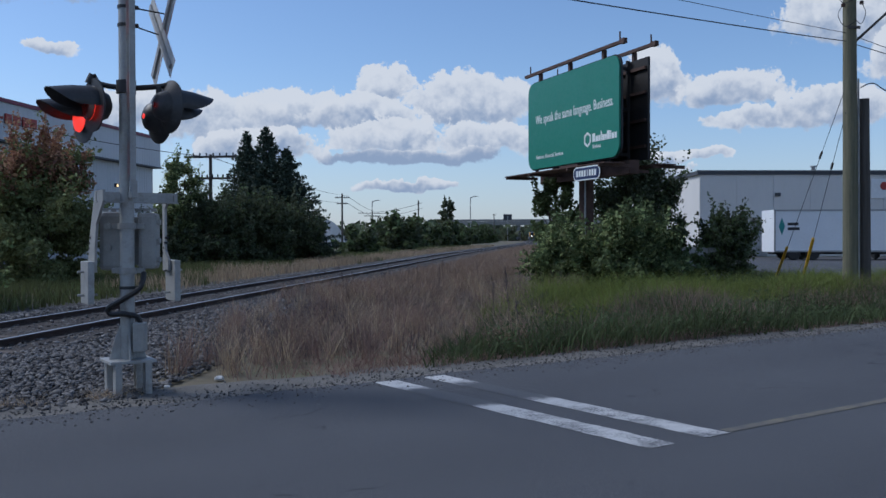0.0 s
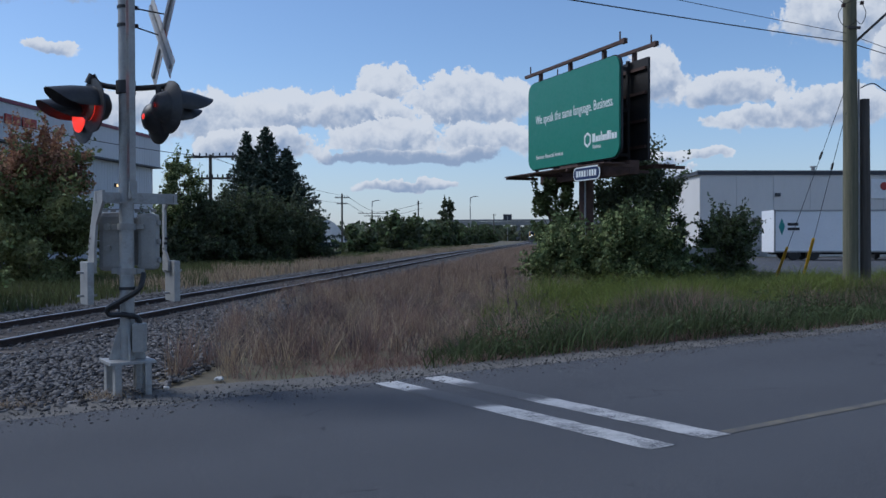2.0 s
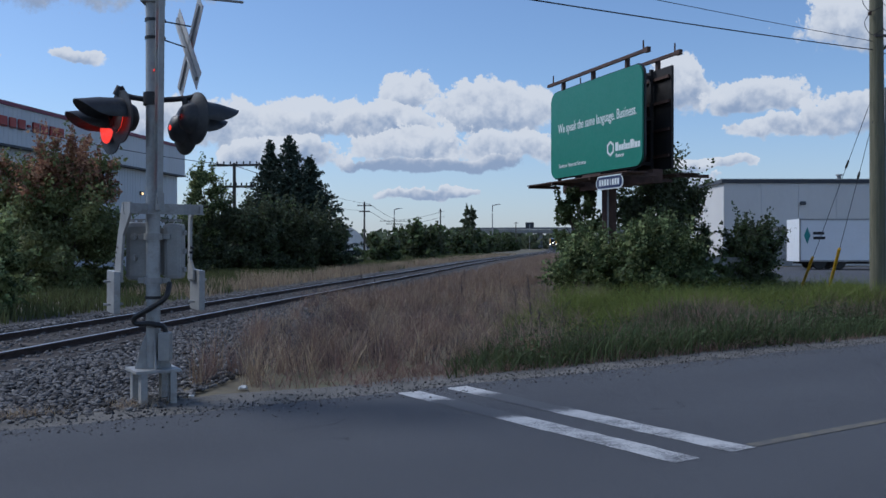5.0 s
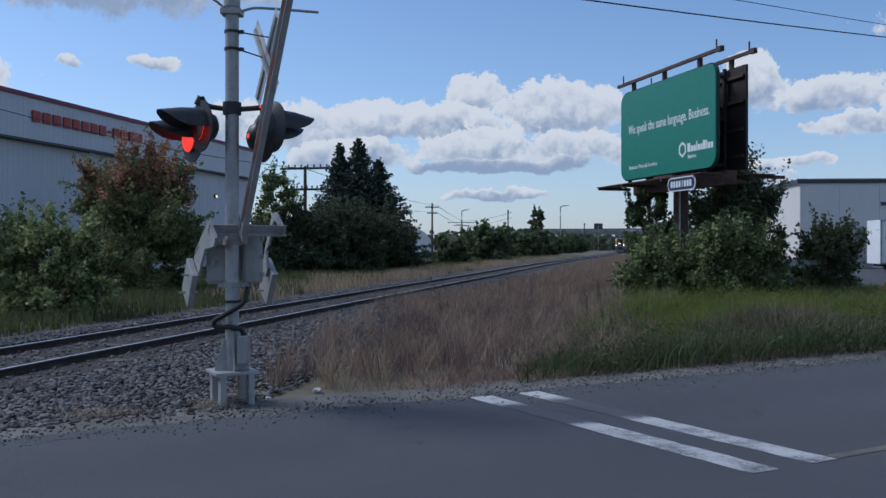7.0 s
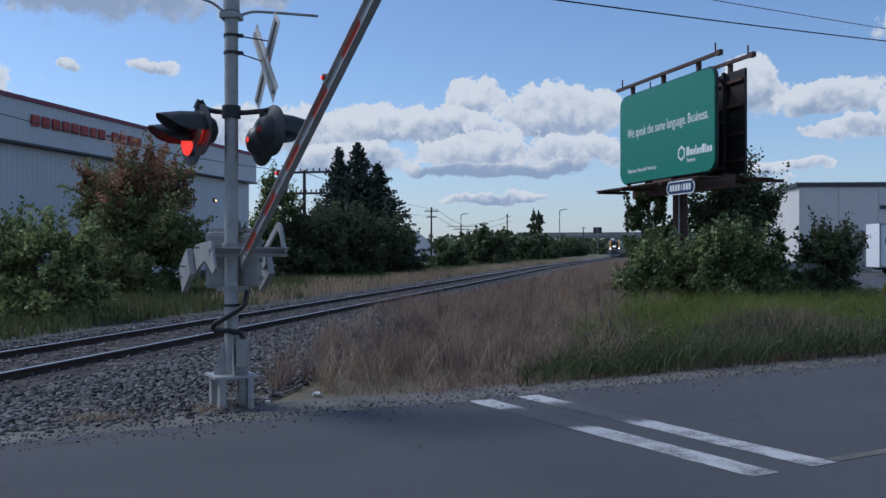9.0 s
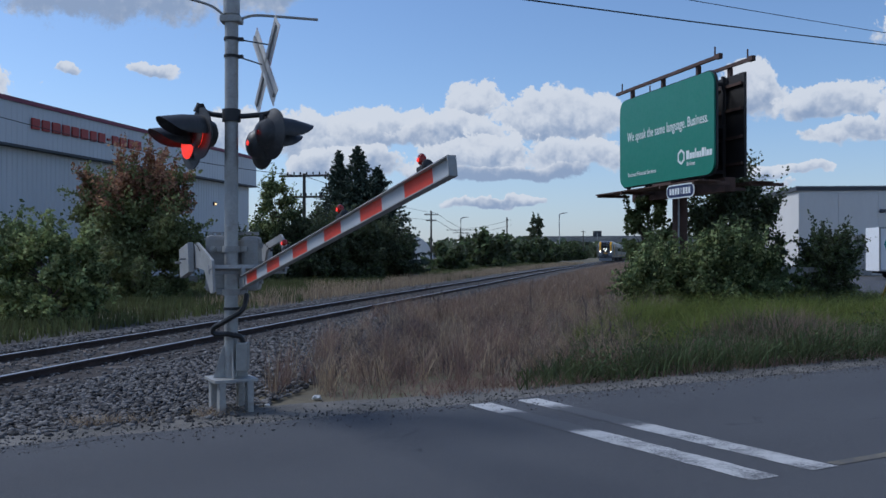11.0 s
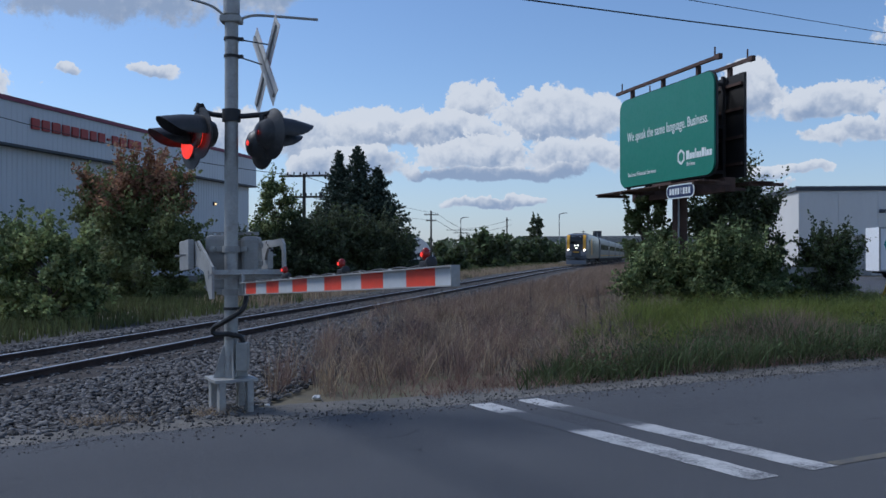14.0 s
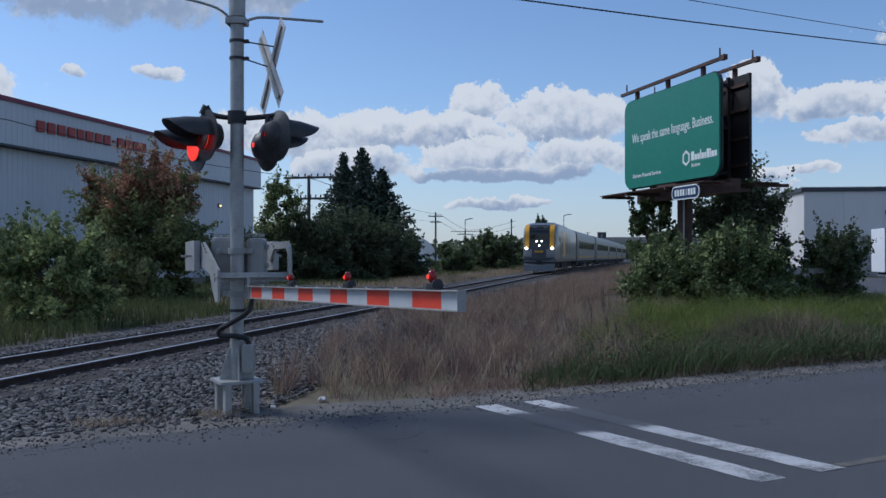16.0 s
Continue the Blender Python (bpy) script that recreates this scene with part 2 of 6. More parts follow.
M["sign_white"] = surface("weathered_sign_white", (0.48, 0.48, 0.47), 0.55, var=0.15, big=4, fine=30, bump=0.05)
M["white_band"] = surface("white_reflective_band", (0.45, 0.465, 0.48), 0.4, var=0.08, big=6, fine=60, bump=0.03)
M["lens_dark"] = surface("unlit_red_lens", (0.16, 0.012, 0.01), 0.2, var=0.2, big=10, fine=200, bump=0.1)
M["lens_lit"] = surface("lit_red_lens", (0.7, 0.03, 0.02), 0.3, var=0.1, big=10, fine=200, bump=0.1, glow=((1.0, 0.045, 0.025), 0.9))
M["headlight"] = surface("headlight_lit", (0.9, 0.9, 0.85), 0.2, glow=((1.0, 0.88, 0.66), 7.0), bump=0)
M["green_board"] = surface("green_poster_vinyl", (0.016, 0.19, 0.125), 0.42, var=0.04, big=0.7, fine=10, bump=0.02)
M["board_black"] = surface("dark_board_back", (0.018, 0.016, 0.016), 0.7, var=0.3, big=2, fine=20, bump=0.1)
M["rust"] = surface("rusted_steel", (0.085, 0.05, 0.04), 0.8, 0.2, var=0.35, big=3, fine=30, bump=0.2)
M["letter"] = surface("white_letter_vinyl", (0.75, 0.78, 0.76), 0.5, var=0.04, bump=0)
M["navy"] = surface("navy_plate", (0.02, 0.035, 0.10), 0.4, var=0.1, bump=0.02)
M["timber_pole"] = surface("weathered_pole_wood", (0.155, 0.145, 0.095), 0.9, var=0.3, big=2, fine=25, bump=0.5, streak=(9, 9, 0.5), other=(0.11, 0.115, 0.07))
M["grey_pole"] = surface("grey_pole_wood", (0.085, 0.075, 0.066), 0.9, var=0.3, big=2, fine=25, bump=0.5, streak=(9, 9, 0.5))
M["wire"] = surface("dark_cable", (0.02, 0.02, 0.022), 0.6, var=0.1, bump=0)
M["bark"] = surface("bark", (0.09, 0.07, 0.055), 0.95, var=0.4, big=4, fine=30, bump=0.6, streak=(4, 4, 0.8))
M["wall_pale"] = surface("pale_cladding", (0.62, 0.60, 0.57), 0.7, var=0.05, big=0.3, fine=6, bump=0.03, streak=(1, 1, 0.3))
M["wall_grey"] = surface("pale_grey_ribbed_cladding", (0.55, 0.57, 0.60), 0.6, 0.1, var=0.06, big=0.25, fine=5, bump=0.03, streak=(1, 1, 0.2))
M["maroon"] = surface("maroon_trim", (0.17, 0.02, 0.055), 0.5, var=0.1, bump=0.02)
M["sign_red"] = surface("red_sign_letter", (0.33, 0.035, 0.03), 0.5, var=0.1, bump=0.02)
M["dark_trim"] = surface("dark_roof_trim", (0.05, 0.055, 0.065), 0.6, var=0.1, bump=0.02)
M["truck_white"] = surface("truck_box_white", (0.76, 0.77, 0.78), 0.35, var=0.04, big=0.5, fine=8, bump=0.01)
M["yellow"] = surface("yellow_plastic", (0.62, 0.36, 0.02), 0.45, var=0.15, big=4, fine=20, bump=0.05)
M["concrete"] = surface("concrete", (0.27, 0.265, 0.255), 0.85, var=0.2, big=0.5, fine=12, bump=0.2)
M["glass_dark"] = surface("dark_glass", (0.01, 0.012, 0.014), 0.06, var=0.1, bump=0)
M["loco_grey"] = surface("loco_silver_grey", (0.13, 0.135, 0.145), 0.38, 0.2, var=0.06, big=0.6, fine=8, bump=0.01, coat=0.3)
M["loco_dark"] = surface("loco_charcoal", (0.018, 0.019, 0.022), 0.35, var=0.1, bump=0.01, coat=0.3)
M["loco_yellow"] = surface("loco_yellow", (0.72, 0.36, 0.012), 0.35, var=0.06, bump=0.01, coat=0.3)
M["coach"] = surface("coach_silver", (0.17, 0.175, 0.185), 0.4, 0.2, var=0.06, big=0.5, fine=8, bump=0.01)
M["under"] = surface("underframe_grime", (0.03, 0.028, 0.027), 0.85, var=0.3, bump=0.2)
M["steel_wheel"] = surface("wheel_steel", (0.16, 0.15, 0.14), 0.5, 0.6, var=0.2, bump=0.05)


def worn_paint(name, paint, under, tracks):
    """Road paint scrubbed off in the wheel tracks (distances across the road) and in specks."""
    m = bpy.data.materials.new(name)
    m.use_nodes = True
    n = Net(m.node_tree)
    bsdf = m.node_tree.nodes["Principled BSDF"]
    co = n.node("ShaderNodeNewGeometry").outputs["Position"]
    dot = n.node("ShaderNodeVectorMath", op="DOT_PRODUCT")
    n.put(dot.inputs[0], co)
    dot.inputs[1].default_value = (-0.477, 0.879, 0)
    wear = n.math("MULTIPLY", n.noise(co, 5, 5, 0.7), 0.74)
    for v0, half, deep in tracks:
        k = n.math("ABSOLUTE", n.math("SUBTRACT", dot.outputs["Value"], v0))
        wear = n.math("ADD", wear, n.range(k, half * 0.3, half, deep, 0.0))
    specks = n.noise(co, 48, 6, 0.8)
    gone = n.range(n.math("ADD", wear, n.math("MULTIPLY", n.math("SUBTRACT", specks, 0.5), 0.9)), 0.34, 0.72)
    n.put(bsdf.inputs["Base Color"], n.mix(gone, paint, under))
    bsdf.inputs["Roughness"].default_value = 0.85
    bp = n.node("ShaderNodeBump")
    bp.inputs["Strength"].default_value, bp.inputs["Distance"].default_value = 0.5, 0.01
    n.put(bp.inputs["Height"], specks)
    n.put(bsdf.inputs["Normal"], bp.outputs[0])
    return m


M["paint_line"] = worn_paint("worn_road_paint", (0.48, 0.48, 0.475), (0.074, 0.077, 0.085), ((6.66, 0.75, 0.55), (4.1, 0.5, 0.16), (5.2, 0.9, 0.12)))
M["yellow_line"] = worn_paint("worn_yellow_paint", (0.22, 0.19, 0.12), (0.085, 0.084, 0.084), ((4.3, 2.0, 0.22),))


def leaf_mat(name, base, other=None, thin=0.35, island=0.45):
    m = surface(name, base, 0.75, var=0.25, big=1.2, fine=12, bump=0, other=other, island=island, thin=thin)
    m.node_tree.nodes["Principled BSDF"].inputs["Specular IOR Level"].default_value = 0.25
    return m


M["leaf_maple"] = leaf_mat("maple_leaf", (0.19, 0.215, 0.095))
M["leaf_rust"] = leaf_mat("turning_maple_leaf", (0.37, 0.21, 0.13))
M["leaf_dark"] = leaf_mat("dark_leaf", (0.10, 0.12, 0.07))
M["leaf_bush"] = leaf_mat("bush_leaf", (0.105, 0.14, 0.06))
M["leaf_light"] = leaf_mat("light_leaf", (0.29, 0.335, 0.145))
M["needle"] = leaf_mat("spruce_needle", (0.065, 0.09, 0.066), thin=0.1)
M["grass_green"] = leaf_mat("green_grass", (0.165, 0.20, 0.05), thin=0.4)
M["grass_dark"] = leaf_mat("dark_weed", (0.085, 0.11, 0.048), thin=0.35)
M["grass_dry"] = leaf_mat("dry_red_grass", (0.245, 0.165, 0.135), thin=0.3, island=0.4)
M["weed_dead"] = leaf_mat("dead_weed", (0.125, 0.095, 0.09), thin=0.2, island=0.4)
M["grass_pale"] = leaf_mat("pale_dry_grass", (0.28, 0.205, 0.15), thin=0.3, island=0.4)
M["grass_straw"] = leaf_mat("straw", (0.36, 0.28, 0.19), thin=0.3, island=0.35)
M["grass_far"] = leaf_mat("far_verge_grass", (0.10, 0.115, 0.045), thin=0.3, island=0.4)


# ---- mesh helpers ----
def thing(name, label, category, group="", kind="", at=(0, 0, 0), turn=0):
    ob = new(name)
    ob.empty_display_size = 0.2
    ob.matrix_basis = pose(*at, 0, 0, turn)
    return tagged(ob, label, category, group, kind)


def mesh_of(name, bm, material):
    me = bpy.data.meshes.new(name)
    bm.to_mesh(me)
    bm.free()
    me.materials.append(material)
    return me


def part(name, bm, material, parent=None, label="", smooth=False):
    me = bm if isinstance(bm, bpy.types.Mesh) else mesh_of(name, bm, material)
    if smooth:
        me.shade_smooth()
        me.set_sharp_from_angle(angle=radians(40))
    ob = new(name, me)
    if parent is not None:
        ob.parent = parent
    return tagged(ob, label)


def box(bm, centre, size, m=None, bevel=0.0):
    r = bmesh.ops.create_cube(bm, size=1.0, matrix=(m or Matrix()) @ Matrix.Translation(centre) @ Matrix.Diagonal((*size, 1)))
    if bevel:
        edges = {e for v in r["verts"] for e in v.link_edges}
        bmesh.ops.bevel(bm, geom=list(edges), offset=bevel, segments=2, affect="EDGES", profile=0.6)
    return bm


def rod(bm, a, b, r0, r1=None, seg=12, caps=True):
    a, b = Vector(a), Vector(b)
    d = b - a
    m = Matrix.Translation((a + b) / 2) @ d.to_track_quat("Z", "Y").to_matrix().to_4x4()
    bmesh.ops.create_cone(bm, cap_ends=caps, segments=seg, radius1=r0, radius2=r0 if r1 is None else r1, depth=d.length, matrix=m)
    return bm


def tube(bm, pts, r, seg=8):
    """A bent pipe through points; r may be a list."""
    pts = [Vector(p) for p in pts]
    rings = []
    for i, p in enumerate(pts):
        d = (pts[min(i + 1, len(pts) - 1)] - pts[max(i - 1, 0)]).normalized()
        q = d.to_track_quat("Z", "Y")
        rr = r[i] if isinstance(r, (list, tuple)) else r
        rings.append([bm.verts.new(p + q @ Vector((rr * math.cos(a), rr * math.sin(a), 0))) for a in (k * math.tau / seg for k in range(seg))])
    for a, b in zip(rings, rings[1:]):
        for k in range(seg):
            bm.faces.new((a[k], a[(k + 1) % seg], b[(k + 1) % seg], b[k]))
    bm.faces.new(rings[0][::-1])
    bm.faces.new(rings[-1])
    return bm


def curve_pts(pts, steps=6):
    """Catmull-Rom through points."""
    pts = [Vector(p) for p in pts]
    out = []
    for i in range(len(pts) - 1):
        p0, p1, p2, p3 = pts[max(i - 1, 0)], pts[i], pts[i + 1], pts[min(i + 2, len(pts) - 1)]
        for k in range(steps):
            t = k / steps
            out.append(0.5 * (2 * p1 + (p2 - p0) * t + (2 * p0 - 5 * p1 + 4 * p2 - p3) * t * t + (3 * p1 - p0 - 3 * p2 + p3) * t ** 3))
    return out + [pts[-1]]


def prism(bm, outline, a, b, axis="z"):
    """Extrudes a 2D outline from a to b along an axis (the outline lies in the other two)."""
    def at(p, h):
        return {"z": (p[0], p[1], h), "y": (p[0], h, p[1]), "x": (h, p[0], p[1])}[axis]
    lo = [bm.verts.new(at(p, a)) for p in outline]
    hi = [bm.verts.new(at(p, b)) for p in outline]
    n = len(outline)
    bm.faces.new(lo[::-1])
    bm.faces.new(hi)
    for i in range(n):
        bm.faces.new((lo[i], lo[(i + 1) % n], hi[(i + 1) % n], hi[i]))
    bmesh.ops.recalc_face_normals(bm, faces=bm.faces[:])
    return bm


def lathe(bm, profile, m, seg=24):
    """Turns (radius, height) pairs round the z axis of m."""
    rings = [[bm.verts.new(m @ Vector((r * math.cos(a), r * math.sin(a), h))) for a in (k * math.tau / seg for k in range(seg))] for r, h in profile]
    for a, b in zip(rings, rings[1:]):
        for k in range(seg):
            bm.faces.new((a[k], a[(k + 1) % seg], b[(k + 1) % seg], b[k]))
    bm.faces.new(rings[0][::-1])
    bm.faces.new(rings[-1])
    return bm


def quick_mesh(name, verts, faces_n, material):
    """Verts (N, k, 3): N separate k-sided faces, or strips built from them."""
    n, k = verts.shape[:2]
    me = bpy.data.meshes.new(name)
    me.vertices.add(n * k)
    me.vertices.foreach_set("co", verts.astype(np.float32).ravel())
    faces = faces_n  # list of index tuples inside one piece, all of one length
    f = np.array(faces)
    idx = (np.arange(n)[:, None, None] * k + f[None]).reshape(-1, f.shape[1])
    me.loops.add(idx.size)
    me.loops.foreach_set("vertex_index", idx.ravel())
    me.polygons.add(len(idx))
    me.polygons.foreach_set("loop_start", np.arange(len(idx)) * f.shape[1])
    me.update(calc_edges=True)
    me.validate()
    me.materials.append(material)
    return me


def leaves(name, centres, size, material, rng, up=0.4, long=1.5):
    """Folded leaves at the centres."""
    n = len(centres)
    nrm = rng.normal(size=(n, 3)) + (0, 0, up)
    nrm /= np.linalg.norm(nrm, axis=1)[:, None]
    a = np.cross(nrm, rng.normal(size=(n, 3)))
    a /= np.linalg.norm(a, axis=1)[:, None] + 1e-9
    b = np.cross(nrm, a)
    s = (size * rng.uniform(0.6, 1.4, n))[:, None]
    v = np.empty((n, 4, 3))
    v[:, 0] = centres - a * s * long * 0.5
    v[:, 1] = centres + b * s * 0.45 + nrm * s * 0.18
    v[:, 2] = centres + a * s * long * 0.5
    v[:, 3] = centres - b * s * 0.45 + nrm * s * 0.18
    return quick_mesh(name, v, [(0, 1, 2), (0, 2, 3)], material)


def blades(name, roots, height, width, material, rng, lean=0.35):
    """Bent grass blades: five points and three triangles each."""
    n = len(roots)
    h = height * rng.uniform(0.5, 1.2, n)
    ang = rng.uniform(0, math.tau, n)
    side = np.stack([np.cos(ang), np.sin(ang), np.zeros(n)], 1)
    ang2 = rng.uniform(0, math.tau, n)
    way = np.stack([np.cos(ang2), np.sin(ang2), np.zeros(n)], 1)
    bend = rng.uniform(0, lean, n)[:, None] * h[:, None]
    up = np.array((0, 0, 1.0)) * h[:, None]
    w = side * (width * rng.uniform(0.6, 1.4, n))[:, None]
    v = np.empty((n, 5, 3))
    v[:, 0], v[:, 1] = roots - w, roots + w
    v[:, 2], v[:, 3] = roots + up * 0.55 + way * bend * 0.35 + w * 0.75, roots + up * 0.55 + way * bend * 0.35 - w * 0.75
    v[:, 4] = roots + up + way * bend
    return quick_mesh(name, v, [(0, 1, 2), (0, 2, 3), (3, 2, 4)], material)


# ---- plan ----
U, V = Vector((0.879, 0.477, 0)), Vector((-0.477, 0.879, 0))     # along and across the road
ROAD_FAR, ROAD_NEAR, ROAD_MID = 7.80, -0.8, 4.35


def road_pt(u, v, z=0.0):
    return U * u + V * v + Vector((0, 0, z))


TRACK = ((-160, -42.8), (-60, -21.1), (0, -8.15), (25, -2.73), (50, 2.66), (73, 7.5), (104, 14.6), (145, 24.7), (215, 41.3),
         (250, 49.3), (335, 67.6), (405, 81.7), (520, 104), (700, 138))
RAIL_Z = 0.10


def track_x(y):
    """The track's centre line, x for a given y."""
    k = max(i for i in range(len(TRACK) - 1) if TRACK[i][0] <= y or i == 0)
    p = [TRACK[min(max(j, 0), len(TRACK) - 1)] for j in (k - 1, k, k + 1, k + 2)]
    t = (y - p[1][0]) / (p[2][0] - p[1][0])
    m1 = (p[2][1] - p[0][1]) / max(p[2][0] - p[0][0], 1e-6) * (p[2][0] - p[1][0])
    m2 = (p[3][1] - p[1][1]) / max(p[3][0] - p[1][0], 1e-6) * (p[2][0] - p[1][0])
    return (2 * t ** 3 - 3 * t * t + 1) * p[1][1] + (t ** 3 - 2 * t * t + t) * m1 + (3 * t * t - 2 * t ** 3) * p[2][1] + (t ** 3 - t * t) * m2


def track_frame(y):
    """Point on the centre line, its way (away from the crossing) and its right side."""
    d = Vector((track_x(y + 0.5) - track_x(y - 0.5), 1, 0)).normalized()
    return Vector((track_x(y), y, 0)), d, Vector((d.y, -d.x, 0))


def bed_height(x, y):
    """The ballast shoulder rises to the sleepers; flat ground elsewhere."""
    if not -60 < y < 650:
        return 0.0
    p, d, r = track_frame(y)
    off = abs((Vector((x, y, 0)) - p).dot(r))
    h = 0.012 * min(1.0, max(0.0, (3.4 - off) / 1.9))
    # the road crosses level
    v = Vector((x, y, 0)).dot(V)
    return h * min(1.0, max(0.0, (v - ROAD_FAR) / 1.2))


# ---- ground, road, track ----
def build_ground():
    bm = bmesh.new()
    s = [-3000, -600, -200, -60, -20, 0, 20, 60, 200, 600, 3000]
    grid = [[bm.verts.new((x, y, -0.04)) for x in s] for y in s]
    for j in range(len(s) - 1):
        for i in range(len(s) - 1):
            bm.faces.new((grid[j][i], grid[j][i + 1], grid[j + 1][i + 1], grid[j + 1][i]))
    g = part("ground", bm, M["soil"])
    tagged(g, "flat brown soil with patchy weeds under the verges", "ground", kind="structure")

    def strip(name, v0, v1, z, mat, label, rag=0.0, u0=-120, u1=160, step=0.5, thick=0.05):
        bm = bmesh.new()
        rows = []
        u = u0
        while u <= u1:
            w = rag * (noise.noise(Vector((u * 0.8, v1, 0))) + 0.5 * noise.noise(Vector((u * 3.1, v1, 4)))) if -8 < u < 25 else 0
            rows.append((bm.verts.new(road_pt(u, v0, z)), bm.verts.new(road_pt(u, (v0 + v1) / 2, z)),
                         bm.verts.new(road_pt(u, v1 + w, z)), bm.verts.new(road_pt(u, v1 + w + 0.04, z - thick))))
            u += step if -10 < u < 25 else 5
        for a, b in zip(rows, rows[1:]):
            for k in range(3):
                bm.faces.new((a[k], b[k], b[k + 1], a[k + 1]))
        return tagged(part(name, bm, mat), label, name, kind="structure")

    strip("road", ROAD_NEAR, ROAD_FAR, 0.0, M["asphalt"], "grey worn asphalt road with a ragged edge", rag=0.10)
    strip("shoulder", ROAD_FAR - 0.3, ROAD_FAR + 0.75, -0.012, M["gravel"], "narrow gravel shoulder beside the asphalt road", rag=0.25)
    near = strip("near_shoulder", ROAD_NEAR - 6.0, ROAD_NEAR + 0.2, -0.012, M["gravel"], "gravel shoulder on the near side of the road", rag=0.1)
    near["category"] = "shoulder"
    bm = bmesh.new()
    a = [(21, 27), (60, 40), (70, 62), (17, 62), (15.5, 40)]
    prism(bm, a, -0.2, -0.005)
    tagged(part("parking_lot", bm, M["asphalt"]), "grey asphalt parking lot before the warehouse", "parking lot", kind="structure")


def road_bar(name, u0, u1, v0, v1, mat, label, cat, kind="structure", skew=0.0):
    bm = bmesh.new()
    n = 24
    lo, hi = [], []
    for i in range(n + 1):
        v = v0 + (v1 - v0) * i / n
        j = 0.02 * noise.noise(Vector((v * 5, u0, 1))), 0.02 * noise.noise(Vector((v * 5, u1, 7)))
        lo.append(bm.verts.new(road_pt(u0 + skew * (v1 - v) + j[0], v, 0.004)))
        hi.append(bm.verts.new(road_pt(u1 + skew * (v1 - v) + j[1], v, 0.004)))
    for i in range(n):
        bm.faces.new((lo[i], hi[i], hi[i + 1], lo[i + 1]))
    return tagged(part(name, bm, mat), label, cat, kind=kind)


def build_markings():
    # two stop bars across the far lane
    for u in (4.46, 5.045):
        road_bar("stop_bar", u, u + 0.265, 4.22, 7.72, M["paint_line"], "worn white stop bar painted on asphalt", "road marking", skew=0.046)
    road_bar("centre_line", 5.5, 40, 4.24, 4.34, M["yellow_line"], "faded yellow centre line on the road", "road marking")


